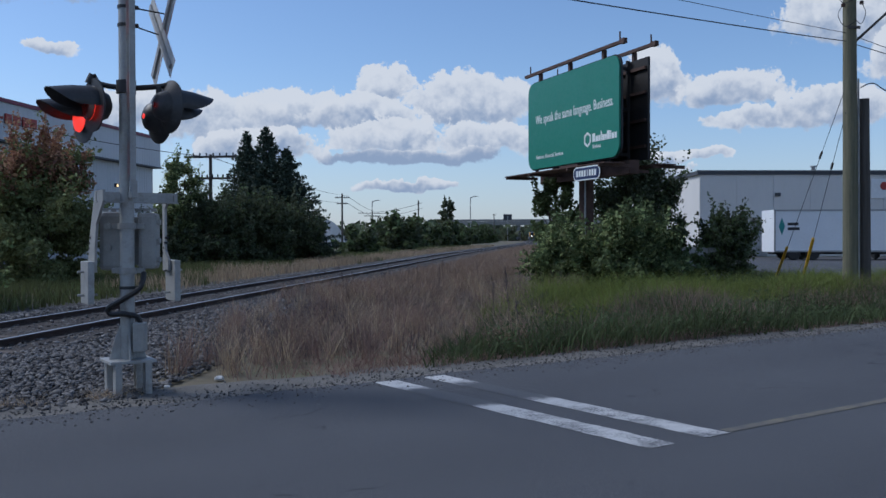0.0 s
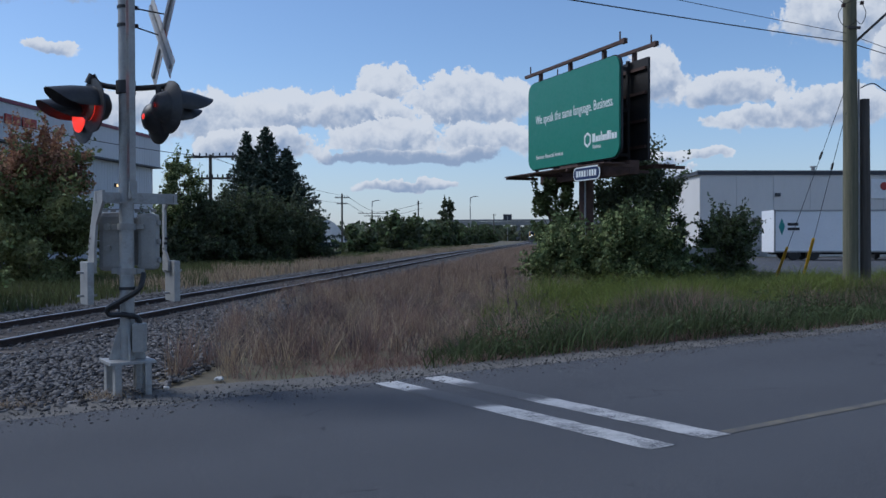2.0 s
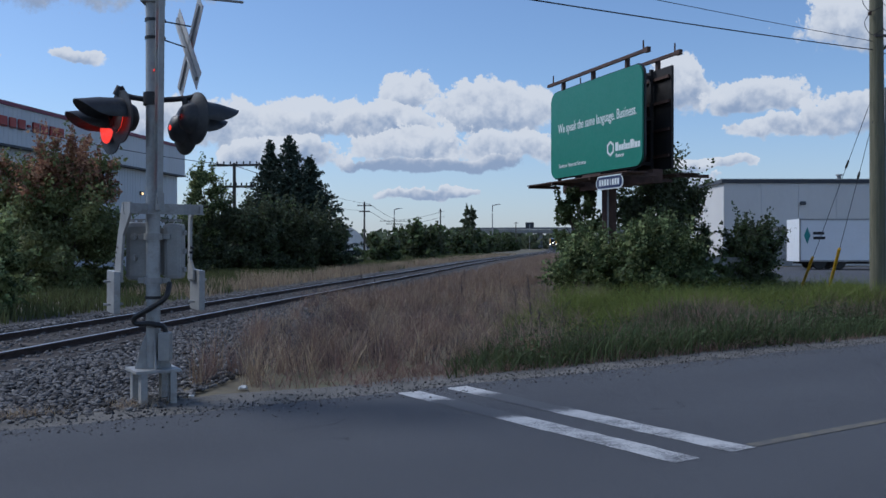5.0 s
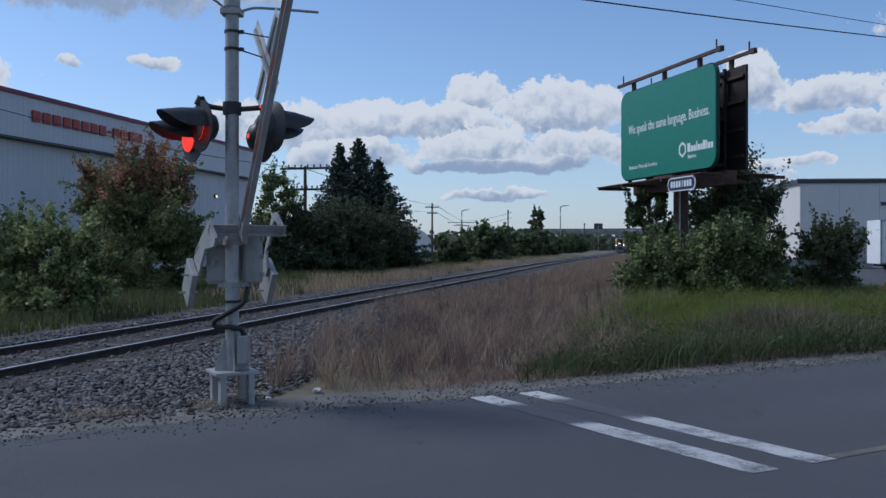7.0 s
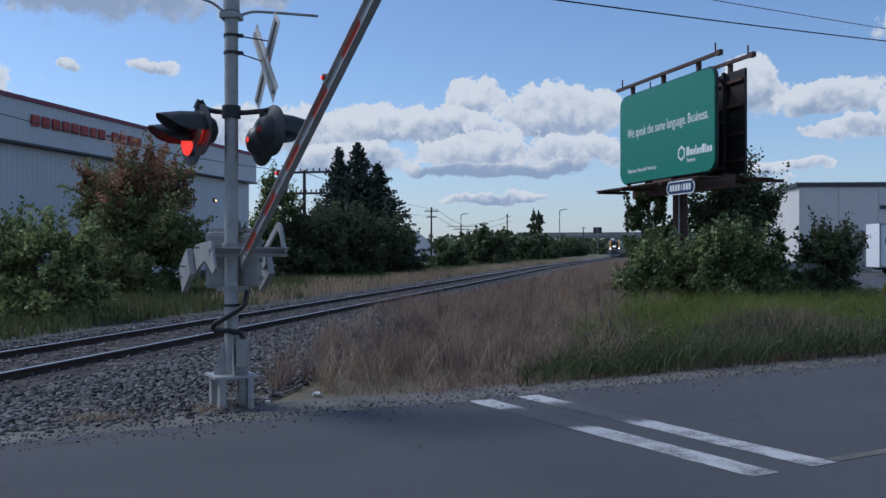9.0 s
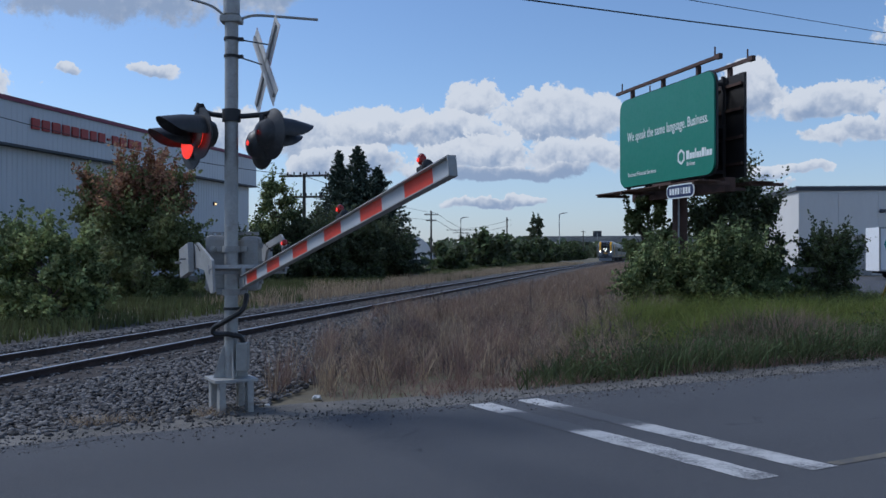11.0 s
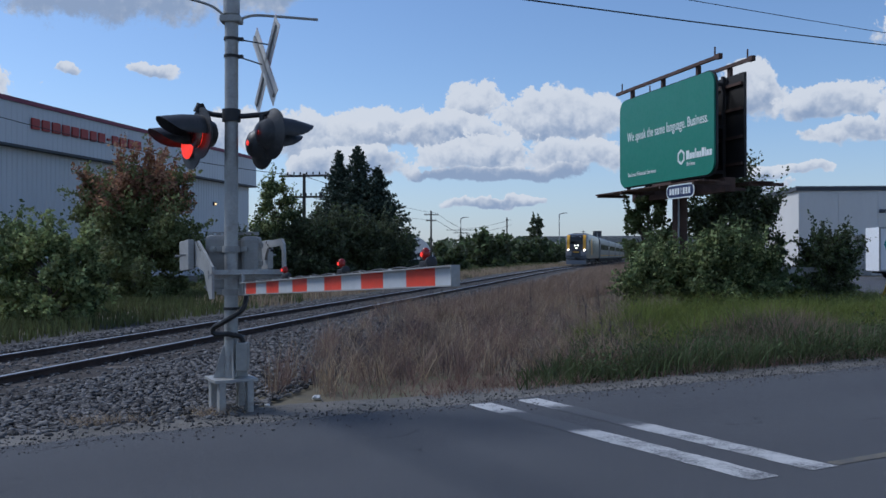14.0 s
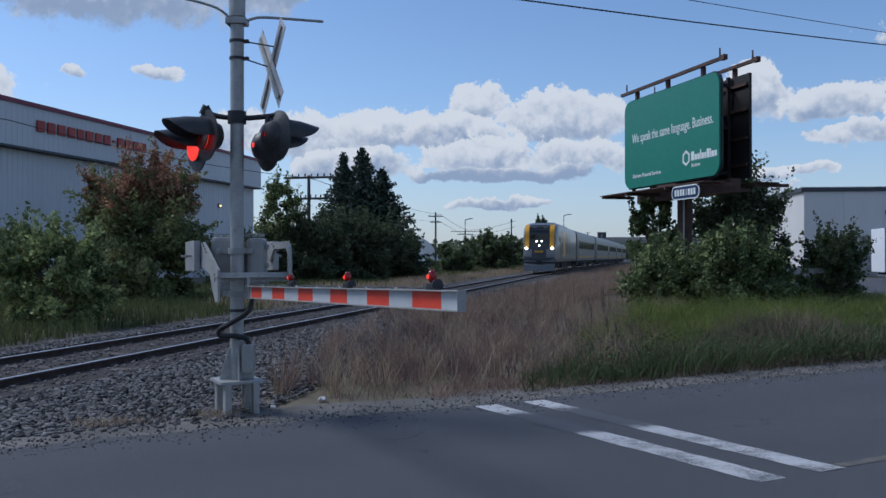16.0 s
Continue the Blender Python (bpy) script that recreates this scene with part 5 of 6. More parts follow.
def broadleaf(name, label, category, at, h, w, mats, seed, n=14000, leaf=0.10, lob=26, rad=0.2, base=0.15, group="", deep=None, trunk=0.07, sprig=0.16):
    """A tree or bush: trunk, limbs to the lobes, leaves round the lobes and in loose sprigs past them."""
    rng = np.random.default_rng(seed)
    t = thing(name, label, category, group, at=(at[0], at[1], 0))
    deep = (deep or w) * 0.84
    h, w = h * 0.86, w * 0.84
    lob = int(lob * 1.7)
    # lobes fill a barrel that is broad low down and ragged at the top
    q = rng.random(lob) ** 0.9
    zz = h * (base + (0.93 - base) * q)
    wide = np.sqrt(np.clip(1 - (np.clip(q - 0.28, 0, 1) / 0.80) ** 2, 0.05, 1)) * np.clip(0.78 + q, 0, 1)
    ang = rng.uniform(0, math.tau, lob)
    rr = np.sqrt(rng.uniform(0.12, 1.0, lob)) * 0.84 * rng.uniform(0.75, 1.08, lob)
    cs = np.stack([np.cos(ang) * rr * wide * w / 2, np.sin(ang) * rr * wide * deep / 2, zz], 1)
    bm = bmesh.new()
    tube(bm, [(0, 0, -0.1), (0.03 * h, 0, h * 0.25), (0.0, 0.02 * h, h * 0.55), (0.02 * h, 0, h * 0.8)], [trunk, trunk * 0.8, trunk * 0.5, trunk * 0.2], 8)
    part("trunk", bm, M["bark"], t, "", True)
    bm = bmesh.new()
    for c in cs[::2]:
        a = Vector((0, 0, min(max(0.05, c[2] - rng.uniform(0.15, 0.4) * h), h * 0.6)))
        e = Vector(c)
        tube(bm, [a, a.lerp(e, 0.5) + Vector((0, 0, 0.04 * h)), e], [trunk * 0.35, trunk * 0.2, trunk * 0.06], 5)
    part("branch_frame", bm, M["bark"], t)
    R = rad * min(w, h) * 0.78
    mid = np.array((0, 0, h * 0.4))
    for mat, sh, *zone in mats:
        q = (cs[:, 2] - h * base) / (h * (1 - base))
        sel = cs if not zone else cs[q > zone[0]] if zone[0] >= 0 else cs[q < -zone[0]]
        if not len(sel):
            continue
        pts = [crown_points(rng, sel, R, int(n * sh))]
        for k in range(int(len(sel) * 2.2)):
            c = sel[rng.integers(0, len(sel))]
            d = c - mid + rng.normal(size=3) * 0.3 * h * 0.3
            d = d / (np.linalg.norm(d) + 1e-6) + np.array((0, 0, rng.uniform(-0.1, 0.6)))
            m = int(n * sh * sprig / (len(sel) * 2.2)) + 2
            s = rng.uniform(0.4, 1.0, (m, 1)) * R * rng.uniform(1.3, 2.3)
            pts.append(c + d * s + rng.normal(size=(m, 3)) * R * 0.13)
        pts = np.concatenate(pts)
        pts = pts[pts[:, 2] > 0.03]
        part("crown", leaves("crown", pts, leaf, M[mat], rng), None, t)
    return t


def spruce(at, h, w, seed, label):
    rng = np.random.default_rng(seed)
    t = thing("spruce", label, "spruce tree", "spruces beside the railway", at=(*at, 0))
    bm = bmesh.new()
    tube(bm, [(0, 0, -0.1), (0, 0, h * 0.5), (0, 0, h * 0.98)], [0.2, 0.12, 0.015], 8)
    part("trunk", bm, M["bark"], t, "", True)
    pts, n = [], 0
    z = h * 0.10
    bm = bmesh.new()
    while z < h * 0.985:
        f = 1 - z / h
        reach = w / 2 * (f ** 0.88) * rng.uniform(0.82, 1.12) * 1.22 + 0.06
        m = int(5 + 6 * f)
        a0 = rng.uniform(0, math.tau)
        for k in range(m):
            a = a0 + k * math.tau / m + rng.uniform(-0.25, 0.25)
            r = reach * rng.uniform(0.7, 1.12)
            d = np.array((math.cos(a), math.sin(a), 0))
            tip = np.array((0, 0, z - 0.10 * r + 0.05 + 0.25 * (1 - f) * r)) + d * r
            tube(bm, [(0, 0, z), tuple(tip)], [0.03 * f + 0.008, 0.005], 4)
            c = int(30 * r + 10)
            q = rng.uniform(0.12, 1.05, c)[:, None]
            side = np.cross(d, (0, 0, 1.0))
            pts.append(np.array((0, 0, z)) + (tip - np.array((0, 0, z))) * q + side * rng.normal(size=(c, 1)) * 0.14 * r * (1.15 - q) + np.array((0, 0, 1)) * (rng.normal(size=(c, 1)) * 0.05 - 0.08 * r * q * (1 - q) * 2))
        z += rng.uniform(0.13, 0.22) * (h / 9)
    part("branch_frame", bm, M["bark"], t)
    part("crown", leaves("crown", np.concatenate(pts), 0.12, M["needle"], rng, up=0.2, long=1.9), None, t)
    return t


def build_plants():
    broadleaf("maple_tree", "maple tree with rust-red top and green lower crown", "tree", (-10.45, 31), 5.15, 6.2,
              (("leaf_maple", 0.62, -0.80), ("leaf_rust", 0.34, 0.66), ("leaf_maple", 0.22)), 5, 46000, 0.095, 52, 0.15, 0.03)
    broadleaf("shrub", "green leafy shrub beside the railway", "shrub", (-8.9, 20.0), 2.35, 4.0,
              (("leaf_bush", 0.25), ("leaf_light", 0.75)), 6, 22000, 0.075, 34, 0.17, 0.05)
    broadleaf("shrub", "green leafy shrub beside a warehouse", "shrub", (-15.5, 31.0), 3.0, 4.5,
              (("leaf_bush", 0.8), ("leaf_light", 0.2)), 7, 9000, 0.10, 26, 0.2, 0.05)
    # thicket round the line pole
    broadleaf("poplar_tree", "slim grey-green poplar tree in a thicket", "tree", (-9.7, 52), 7.0, 3.8,
              (("leaf_bush", 0.6), ("leaf_light", 0.4)), 8, 12000, 0.11, 30, 0.17, 0.1)
    for i, (x, y, h, w) in enumerate(((-10.8, 50, 3.4, 3.2), (-8.0, 52, 4.6, 3.4), (-6.2, 54, 4.8, 4.0), (-4.2, 55, 4.4, 3.6), (-2.9, 58, 3.2, 3.4), (-12.6, 52, 2.6, 3.0))):
        broadleaf("thicket_tree", "dark green dense tree in a trackside thicket", "tree", (x, y), h * 0.92, w * 1.25,
                  (("leaf_dark", 0.9), ("leaf_bush", 0.1)), 20 + i, 14000, 0.12, 26, 0.2, 0.02, "trackside thicket")
    spruce((-5.75, 60), 8.95, 5.8, 31, "tall dark green spruce tree")
    spruce((-7.1, 60.5), 8.6, 5.0, 32, "dark green spruce tree beside a taller one")
    spruce((-4.4, 59.5), 7.4, 6.2, 33, "shorter dark green spruce tree")
    # round the billboard
    for i, (x, y, h, w) in enumerate(((6.0, 25.0, 2.0, 2.4), (7.4, 24.2, 2.2, 2.6), (8.6, 25.0, 2.1, 2.4), (6.6, 27.0, 1.9, 2.4))):
        broadleaf("shrub", "dense dark green shrub below a billboard", "shrub", (x, y), h, w,
                  (("leaf_bush", 0.75), ("leaf_light", 0.25)), 40 + i, 12000, 0.075, 34, 0.2, 0.03, "shrubs below the billboard")
    broadleaf("tree", "dark leafy tree behind a billboard post", "tree", (10.4, 31.5), 5.0, 4.7,
              (("leaf_dark", 0.8), ("leaf_bush", 0.2)), 46, 18000, 0.10, 40, 0.18, 0.08)
    broadleaf("tree", "thin young tree beside a billboard post", "tree", (7.1, 31.0), 4.4, 2.3,
              (("leaf_bush", 1.0),), 47, 5000, 0.09, 22, 0.16, 0.1)
    broadleaf("shrub", "round dark green shrub near a parking lot", "shrub", (12.8, 29.5), 2.5, 2.6,
              (("leaf_dark", 0.6), ("leaf_bush", 0.4)), 48, 13000, 0.08, 34, 0.19, 0.04)
    broadleaf("shrub", "dark green shrub behind a grey fence panel", "shrub", (11.3, 30.8), 2.1, 2.3,
              (("leaf_dark", 0.7), ("leaf_bush", 0.3)), 50, 9000, 0.08, 28, 0.2, 0.03)
    broadleaf("shrub", "low green shrub near a billboard", "shrub", (10.3, 27.5), 1.2, 2.6,
              (("leaf_bush", 1.0),), 49, 6000, 0.08, 20, 0.25, 0.03)
    # far hedge left of the track and trees on the skyline
    rng = np.random.default_rng(60)
    for i in range(16):
        y = 85 + i * 17
        x = track_x(y) - rng.uniform(6, 10) - 0.03 * y
        h = rng.uniform(2.2, 3.4) * (1 + y / 500)
        broadleaf("hedge_tree", "low dark green bush along the railway", "bush", (x, y), h, h * 1.9,
                  (("leaf_dark", 0.5), ("leaf_bush", 0.5)), 70 + i, 3500, 0.28 + y / 900, 18, 0.25, 0.02, "bushes along the railway")
    broadleaf("tree", "lone distant slender tree on the skyline", "tree", (26.0, 248), 14.5, 6.5, (("leaf_dark", 1.0),), 34, 2600, 0.42, 20, 0.16, 0.1)
    pts = []
    for i in range(900):
        y = rng.uniform(420, 640)
        x = rng.uniform(-420, 500)
        c = np.array((x, y, 0)) + rng.normal(size=(26, 3)) * (5, 3, 0) + np.array((0, 0, 1)) * rng.uniform(0, 9.0 + 2.5 * noise.noise(Vector((x * 0.02, 0, 0))), (26, 1))
        pts.append(c)
    ob = part("far_woods", leaves("far_woods", np.concatenate(pts), 2.6, M["leaf_dark"], rng), None)
    tagged(ob, "far dark belt of trees on the skyline", "woods", kind="stuff")


def build_grass():
    rng = np.random.default_rng(9)

    def field(name, label, n, u0, u1, v0, v1, h, w, mat, keep, lean=0.5, power=1.0):
        u = rng.uniform(u0, u1, n)
        v = v0 + (v1 - v0) * rng.random(n) ** power
        x, y = U.x * u + V.x * v, U.y * u + V.y * v
        p = np.array([noise.noise(Vector((a * 0.45, b * 0.45, 2))) + 0.5 * noise.noise(Vector((a * 1.7, b * 1.7, 5))) for a, b in zip(x, y)])
        ok = keep(x, y, u, v, p)
        root = np.stack([x, y, np.full(n, -0.03)], 1)[ok]
        tall = h * np.clip(0.85 + 0.9 * p[ok], 0.4, 1.4)
        ob = part(name, blades(name, root, tall, w, M[mat], rng, lean), None)
        return tagged(ob, label, "grass", kind="stuff")

    def off_track(x, y):
        return x - (-8.15 + 0.2165 * y)

    def keep_green(x, y, u, v, p):
        return (v > 8.36 + 0.14 * p) & (x > 0.9 + 0.28 * (y - 9.5) + 0.8 * p) & (off_track(x, y) > 3.2)
    field("green_grass", "tall bright green verge grass", 80000, 3, 30, 10.2, 14.6, 0.60, 0.006, "grass_green", lambda *a: keep_green(*a) & (a[3] > 10.9 + 0.9 * a[4]), 1.7, 1.1)
    field("far_weeds", "dark green weeds before the shrubs", 34000, 5, 34, 13.8, 26, 0.34, 0.010, "grass_dark", lambda *a: keep_green(*a) & (a[0] < 15.5), 1.3, 1.2)
    field("weeds", "dark green weeds in the verge", 52000, 3, 30, 8.3, 14, 0.40, 0.008, "grass_dark", keep_green, 1.5, 1.1)
    field("brown_weeds", "brownish dying weeds in the verge", 16000, 3, 30, 8.8, 12.0, 0.48, 0.005, "grass_dry", lambda *a: keep_green(*a) & (a[4] > -0.1), 0.7)
    field("road_edge_grass", "short straw coloured grass along the road edge", 16000, 0, 30, 8.22, 9.2, 0.13, 0.004, "grass_dry", lambda x, y, u, v, p: (v > 8.30 + 0.16 * p) & (x > -0.2), 1.4)

    def keep_dry(x, y, u, v, p):
        return (off_track(x, y) > 3.7 - np.clip(0.16 * (y - 11.5), 0, 1.7) + 0.7 * p) & (x > -1.4 + 0.10 * (y - 9) + 0.5 * p) & (x < 1.9 + 0.30 * (y - 9.5) + 0.9 * p) & (v > 8.62 + 0.3 * p)
    field("low_dry_grass", "low matted reddish brown grass beside the ballast", 80000, -4, 40, 8.5, 40, 0.22, 0.0045, "grass_dry", keep_dry, 1.8, 1.6)
    field("dry_grass", "dry reddish brown grass beside the ballast", 17000, -4, 40, 9.3, 40, 0.42, 0.003, "grass_dry", lambda *a: keep_dry(*a) & (a[4] > -0.12), 1.3, 1.5)
    field("purple_weeds", "dark dead weeds among dry grass", 15000, -2, 30, 9.4, 26, 0.5, 0.005, "weed_dead", lambda *a: keep_dry(*a) & (a[4] < 0.0), 0.9, 1.5)
    field("straw_stalks", "pale dead straw stalks among dry grass", 2600, -4, 25, 8.9, 22, 0.72, 0.0035, "grass_straw", lambda *a: keep_dry(*a) & (a[4] > 0.05), 1.1, 1.8)
    # broad leaved weeds in low mounds along the verge
    pts = []
    for i in range(520):
        u, v = rng.uniform(4, 27), rng.uniform(8.5, 11.8)
        x, y = U.x * u + V.x * v, U.y * u + V.y * v
        if x < 1.2 + 0.28 * (y - 9.5):
            continue
        m = rng.integers(30, 90)
        h = rng.uniform(0.12, 0.42)
        pts.append(np.stack([x + rng.normal(size=m) * 0.16, y + rng.normal(size=m) * 0.16, rng.random(m) * h], 1))
    tagged(part("leafy_weeds", leaves("leafy_weeds", np.concatenate(pts), 0.032, M["grass_dark"], rng), None), "broad leaved green weeds along the road verge", "weeds", kind="stuff")
    n = 5200
    u, v = rng.uniform(-9, 3, n), ROAD_FAR + 0.55 + 0.2 * np.abs(rng.normal(size=n))
    p = np.array([noise.noise(Vector((a * 1.1, b * 1.1, 3))) for a, b in zip(u, v)])
    root = np.stack([U.x * u + V.x * v, U.y * u + V.y * v, np.full(n, -0.02)], 1)[p > 0.08]
    tagged(part("dead_straw", blades("dead_straw", root, 0.10, 0.003, M["grass_straw"], rng, 2.6), None), "flattened dead straw along the ballast foot", "grass", kind="stuff")
    # fanned tufts, taller and paler than the mat
    roots, tall = [], []
    for i in range(420):
        y = 9.4 + 16 * rng.random() ** 1.5
        x = rng.uniform(-1.9, 6.5)
        v = -0.477 * x + 0.879 * y
        if v < 9.1 or off_track(x, y) < 3.3 - min(1.5, max(0.0, 0.16 * (y - 11.5))) or x > 1.9 + 0.3 * (y - 9.5):
            continue
        m = rng.integers(14, 46)
        roots.append(np.stack([x + rng.normal(size=m) * 0.05, y + rng.normal(size=m) * 0.05, np.full(m, -0.03)], 1))
    roots = np.concatenate(roots)
    half = len(roots) // 2
    tagged(part("dry_tufts", blades("dry_tufts", roots[:half], 0.55, 0.003, M["grass_straw"], rng, 1.1), None), "fanned pale tufts of dead grass", "grass", kind="stuff")
    tagged(part("red_tufts", blades("red_tufts", roots[half:], 0.5, 0.0035, M["grass_dry"], rng, 1.2), None), "fanned reddish tufts of dead grass", "grass", kind="stuff")
    # twiggy dead weeds in loose domes, and single dark stalks standing over them
    soft, pale = [], []
    for i in range(230):
        y = 9.6 + 15 * rng.random() ** 1.3
        x = rng.uniform(-1.6, 6.0)
        v = -0.477 * x + 0.879 * y
        if v < 9.2 or off_track(x, y) < 3.4 - min(1.6, max(0.0, 0.16 * (y - 11.5))) or x > 1.7 + 0.3 * (y - 9.5):
            continue
        m, r = rng.integers(90, 260), rng.uniform(0.18, 0.45)
        d = rng.normal(size=(m, 3))
        d *= (r * rng.random(m) ** 0.5 / np.linalg.norm(d, axis=1))[:, None]
        d[:, 2] = np.abs(d[:, 2]) * 1.1
        (soft if rng.random() < 0.7 else pale).append(d + np.array((x, y, -0.03)))
    for name, rows, mat, lab in (("twiggy_weeds", soft, "weed_dead", "twiggy purple-brown dead weeds among dry grass"),
                                 ("bleached_weeds", pale, "grass_straw", "bleached twiggy dead weeds among dry grass")):
        tagged(part(name, blades(name, np.concatenate(rows), 0.17, 0.0022, M[mat], rng, 2.2), None), lab, "weeds", kind="stuff")
    for i in range(34):
        y = rng.uniform(10.2, 26)
        x = rng.uniform(-1.0, 6.0)
        if off_track(x, y) < 3.0 or x > 2.2 + 0.3 * (y - 9.5):
            continue
        h = rng.uniform(0.55, 0.95)
        bm = bmesh.new()
        tip = Vector((rng.normal() * 0.06, rng.normal() * 0.06, h))
        tube(bm, [(0, 0, -0.05), tip * 0.5 + Vector((0.015, 0, 0)), tip], [0.006, 0.005, 0.003], 5)
        for k in range(5):
            b = tip * rng.uniform(0.45, 0.95)
            rod(bm, b, b + Vector((rng.normal() * 0.06, rng.normal() * 0.06, rng.uniform(0.03, 0.10))), 0.003, 0.002, seg=4)
        for k in range(9):
            b = tip * (0.74 + 0.03 * k) + Vector((rng.normal() * 0.008, rng.normal() * 0.008, 0))
            bmesh.ops.create_icosphere(bm, subdivisions=1, radius=rng.uniform(0.008, 0.016), matrix=Matrix.Translation(b))
        stalk = part("seed_stalk", bm, M["weed_dead"])
        stalk.matrix_basis = pose(x, y, -0.02)
        tagged(stalk, "dark dried weed stalk with a knobbly seed head", "weed stalk", "dried stalks beside the ballast")
    # verge left of the track and beyond
    n = 90000
    y = 8 + 150 * rng.random(n) ** 2.0
    o = rng.uniform(-14, -2.6, n)
    x = np.array([track_x(b) for b in y]) + o
    p = np.array([noise.noise(Vector((a * 0.3, b * 0.3, 8))) for a, b in zip(x, y)])
    dry = (o > -5.0 + 5.0 * p) & (y > 26)
    for name, mat, sel, h, lab in (("verge_grass", "grass_far", ~dry, 0.32, "rough green grass beyond the railway"), ("verge_straw", "grass_straw", dry, 0.42, "tall straw coloured grass beyond the railway")):
        root = np.stack([x, y, np.full(n, -0.03)], 1)[sel]
        tagged(part(name, blades(name, root, h, 0.012, M[mat], rng, 0.6), None), lab, "grass", kind="stuff")
    n = 40000
    y = 20 + 145 * rng.random(n) ** 1.4
    x = np.array([track_x(b) for b in y]) + 2.8 + rng.uniform(0, 1, n) ** 0.8 * np.clip(0.12 * y, 2, 9)
    root = np.stack([x, y, np.full(n, -0.03)], 1)
    tagged(part("far_dry_grass", blades("far_dry_grass", root, 0.4, 0.010, M["grass_pale"], rng, 1.0), None), "dry brown grass along the far railway", "grass", kind="stuff")


# ---- distance ----
def build_far():
    o = thing("overpass", "distant dark concrete road overpass across the railway", "overpass", at=(95, 480, 0), turn=-12)
    bm = bmesh.new()
    box(bm, (20, 0, 9.6), (150, 12, 2.0))
    part("deck", bm, M["concrete"], o)
    bm = bmesh.new()
    box(bm, (20, -6.1, 11.2), (150, 0.3, 1.1))
    part("parapet", bm, M["concrete"], o)
    for x in (-32, -6, 30, 60):
        bm = bmesh.new()
        box(bm, (x, 0, 4.3), (3, 9, 8.7))
        part("pier", bm, M["concrete"], o)
    s = thing("road_sign", "distant dark road sign over an overpass", "road sign", at=(79, 455, 0))
    bm = bmesh.new()
    rod(bm, (0, 0, 0), (0, 0, 13), 0.25, seg=8)
    part("post", bm, M["galv"], s)
    bm = bmesh.new()
    box(bm, (0, 0, 12.4), (4.4, 0.2, 3.0))
    part("sign_board", bm, M["dark_trim"], s)
    h = thing("hoop_barn", "white fabric hoop barn beyond the trees", "barn", at=(-8.0, 160, 0), turn=14)
    bm = bmesh.new()
    out = [(4.2 * math.cos(a), 4.9 * math.sin(a)) for a in (math.pi * k / 16 for k in range(17))]
    prism(bm, out, -10, 12, "y")
    part("cover", bm, M["white"], h, "", True)
    rng = np.random.default_rng(81)
    for k in range(7):
        c = thing("storage_rack", "grey stacked scaffold racks in a yard", "rack", "racks in the yard", at=(-4 + k * 2.4, 165 + rng.uniform(-4, 4), 0), turn=rng.uniform(-10, 10))
        hh = rng.uniform(1.6, 2.8)
        for x in (-0.9, 0.9):
            bm = bmesh.new()
            box(bm, (x, 0, hh / 2), (0.12, 1.5, hh))
            part("upright", bm, M["galv"], c)
        for z in (0.35, 0.5, 0.75):
            bm = bmesh.new()
            box(bm, (0, 0, hh * z + 0.2), (1.9, 1.4, hh * 0.14))
            part("bundle", bm, M["galv"] if z != 0.5 else M["navy"], c)
    f = thing("fence_panel", "grey metal fence panel between shrubs", "fence", at=(10.9, 29.6, 0), turn=-8)
    for k in range(3):
        bm = bmesh.new()
        box(bm, (k * 0.82, 0, 0.55), (0.8, 0.05, 1.1))
        part("panel", bm, M["galv"], f)


# ---- train ----
def body_outline(w, h0, h1, r=0.45, tumble=0.06):
    """Cross section of a car body: flat sides, rounded roof."""
    hw = w / 2
    out = [(-hw + 0.04, h0), (hw - 0.04, h0), (hw, h0 + 0.3), (hw, h1 - r - 0.25)]
    for k in range(1, 8):
        a = radians(90 * k / 8)
        out.append((hw - r * 1.6 * (1 - math.cos(a)) - tumble, h1 - r + r * math.sin(a) - 0.0))
    left = [(-x, z) for x, z in out[3:][::-1]]
    return out + left + [(-hw, h0 + 0.3)]


def loft(bm, sections):
    rings = [[bm.verts.new(p) for p in s] for s in sections]
    for a, b in zip(rings, rings[1:]):
        for k in range(len(a)):
            bm.faces.new((a[k], a[(k + 1) % len(a)], b[(k + 1) % len(a)], b[k]))
    bm.faces.new(rings[0][::-1])
    bm.faces.new(rings[-1])
    bmesh.ops.recalc_face_normals(bm, faces=bm.faces[:])
    return bm


def bogie(parent, x):
    bm = bmesh.new()
    for y in (-1.05, 1.05):
        box(bm, (x, y, 0.62), (3.4, 0.18, 0.32), None, 0.04)
        box(bm, (x, y, 0.9), (0.8, 0.22, 0.3), None, 0.04)
    box(bm, (x, 0, 0.7), (0.6, 2.1, 0.3))
    b = part("bogie", bm, M["under"], parent, "grimy steel bogie")
    for dx in (-1.3, 1.3):
        for y in (-0.755, 0.755):
            bm = bmesh.new()
            lathe(bm, ((0.1, -0.07), (0.44, -0.07), (0.48, -0.04), (0.46, 0.06), (0.1, 0.07)), Matrix.Translation((x + dx, y, 0.47)) @ Matrix.Rotation(radians(90), 4, "X"), 20)
            part("wheel", bm, M["steel_wheel"], b, "", True)


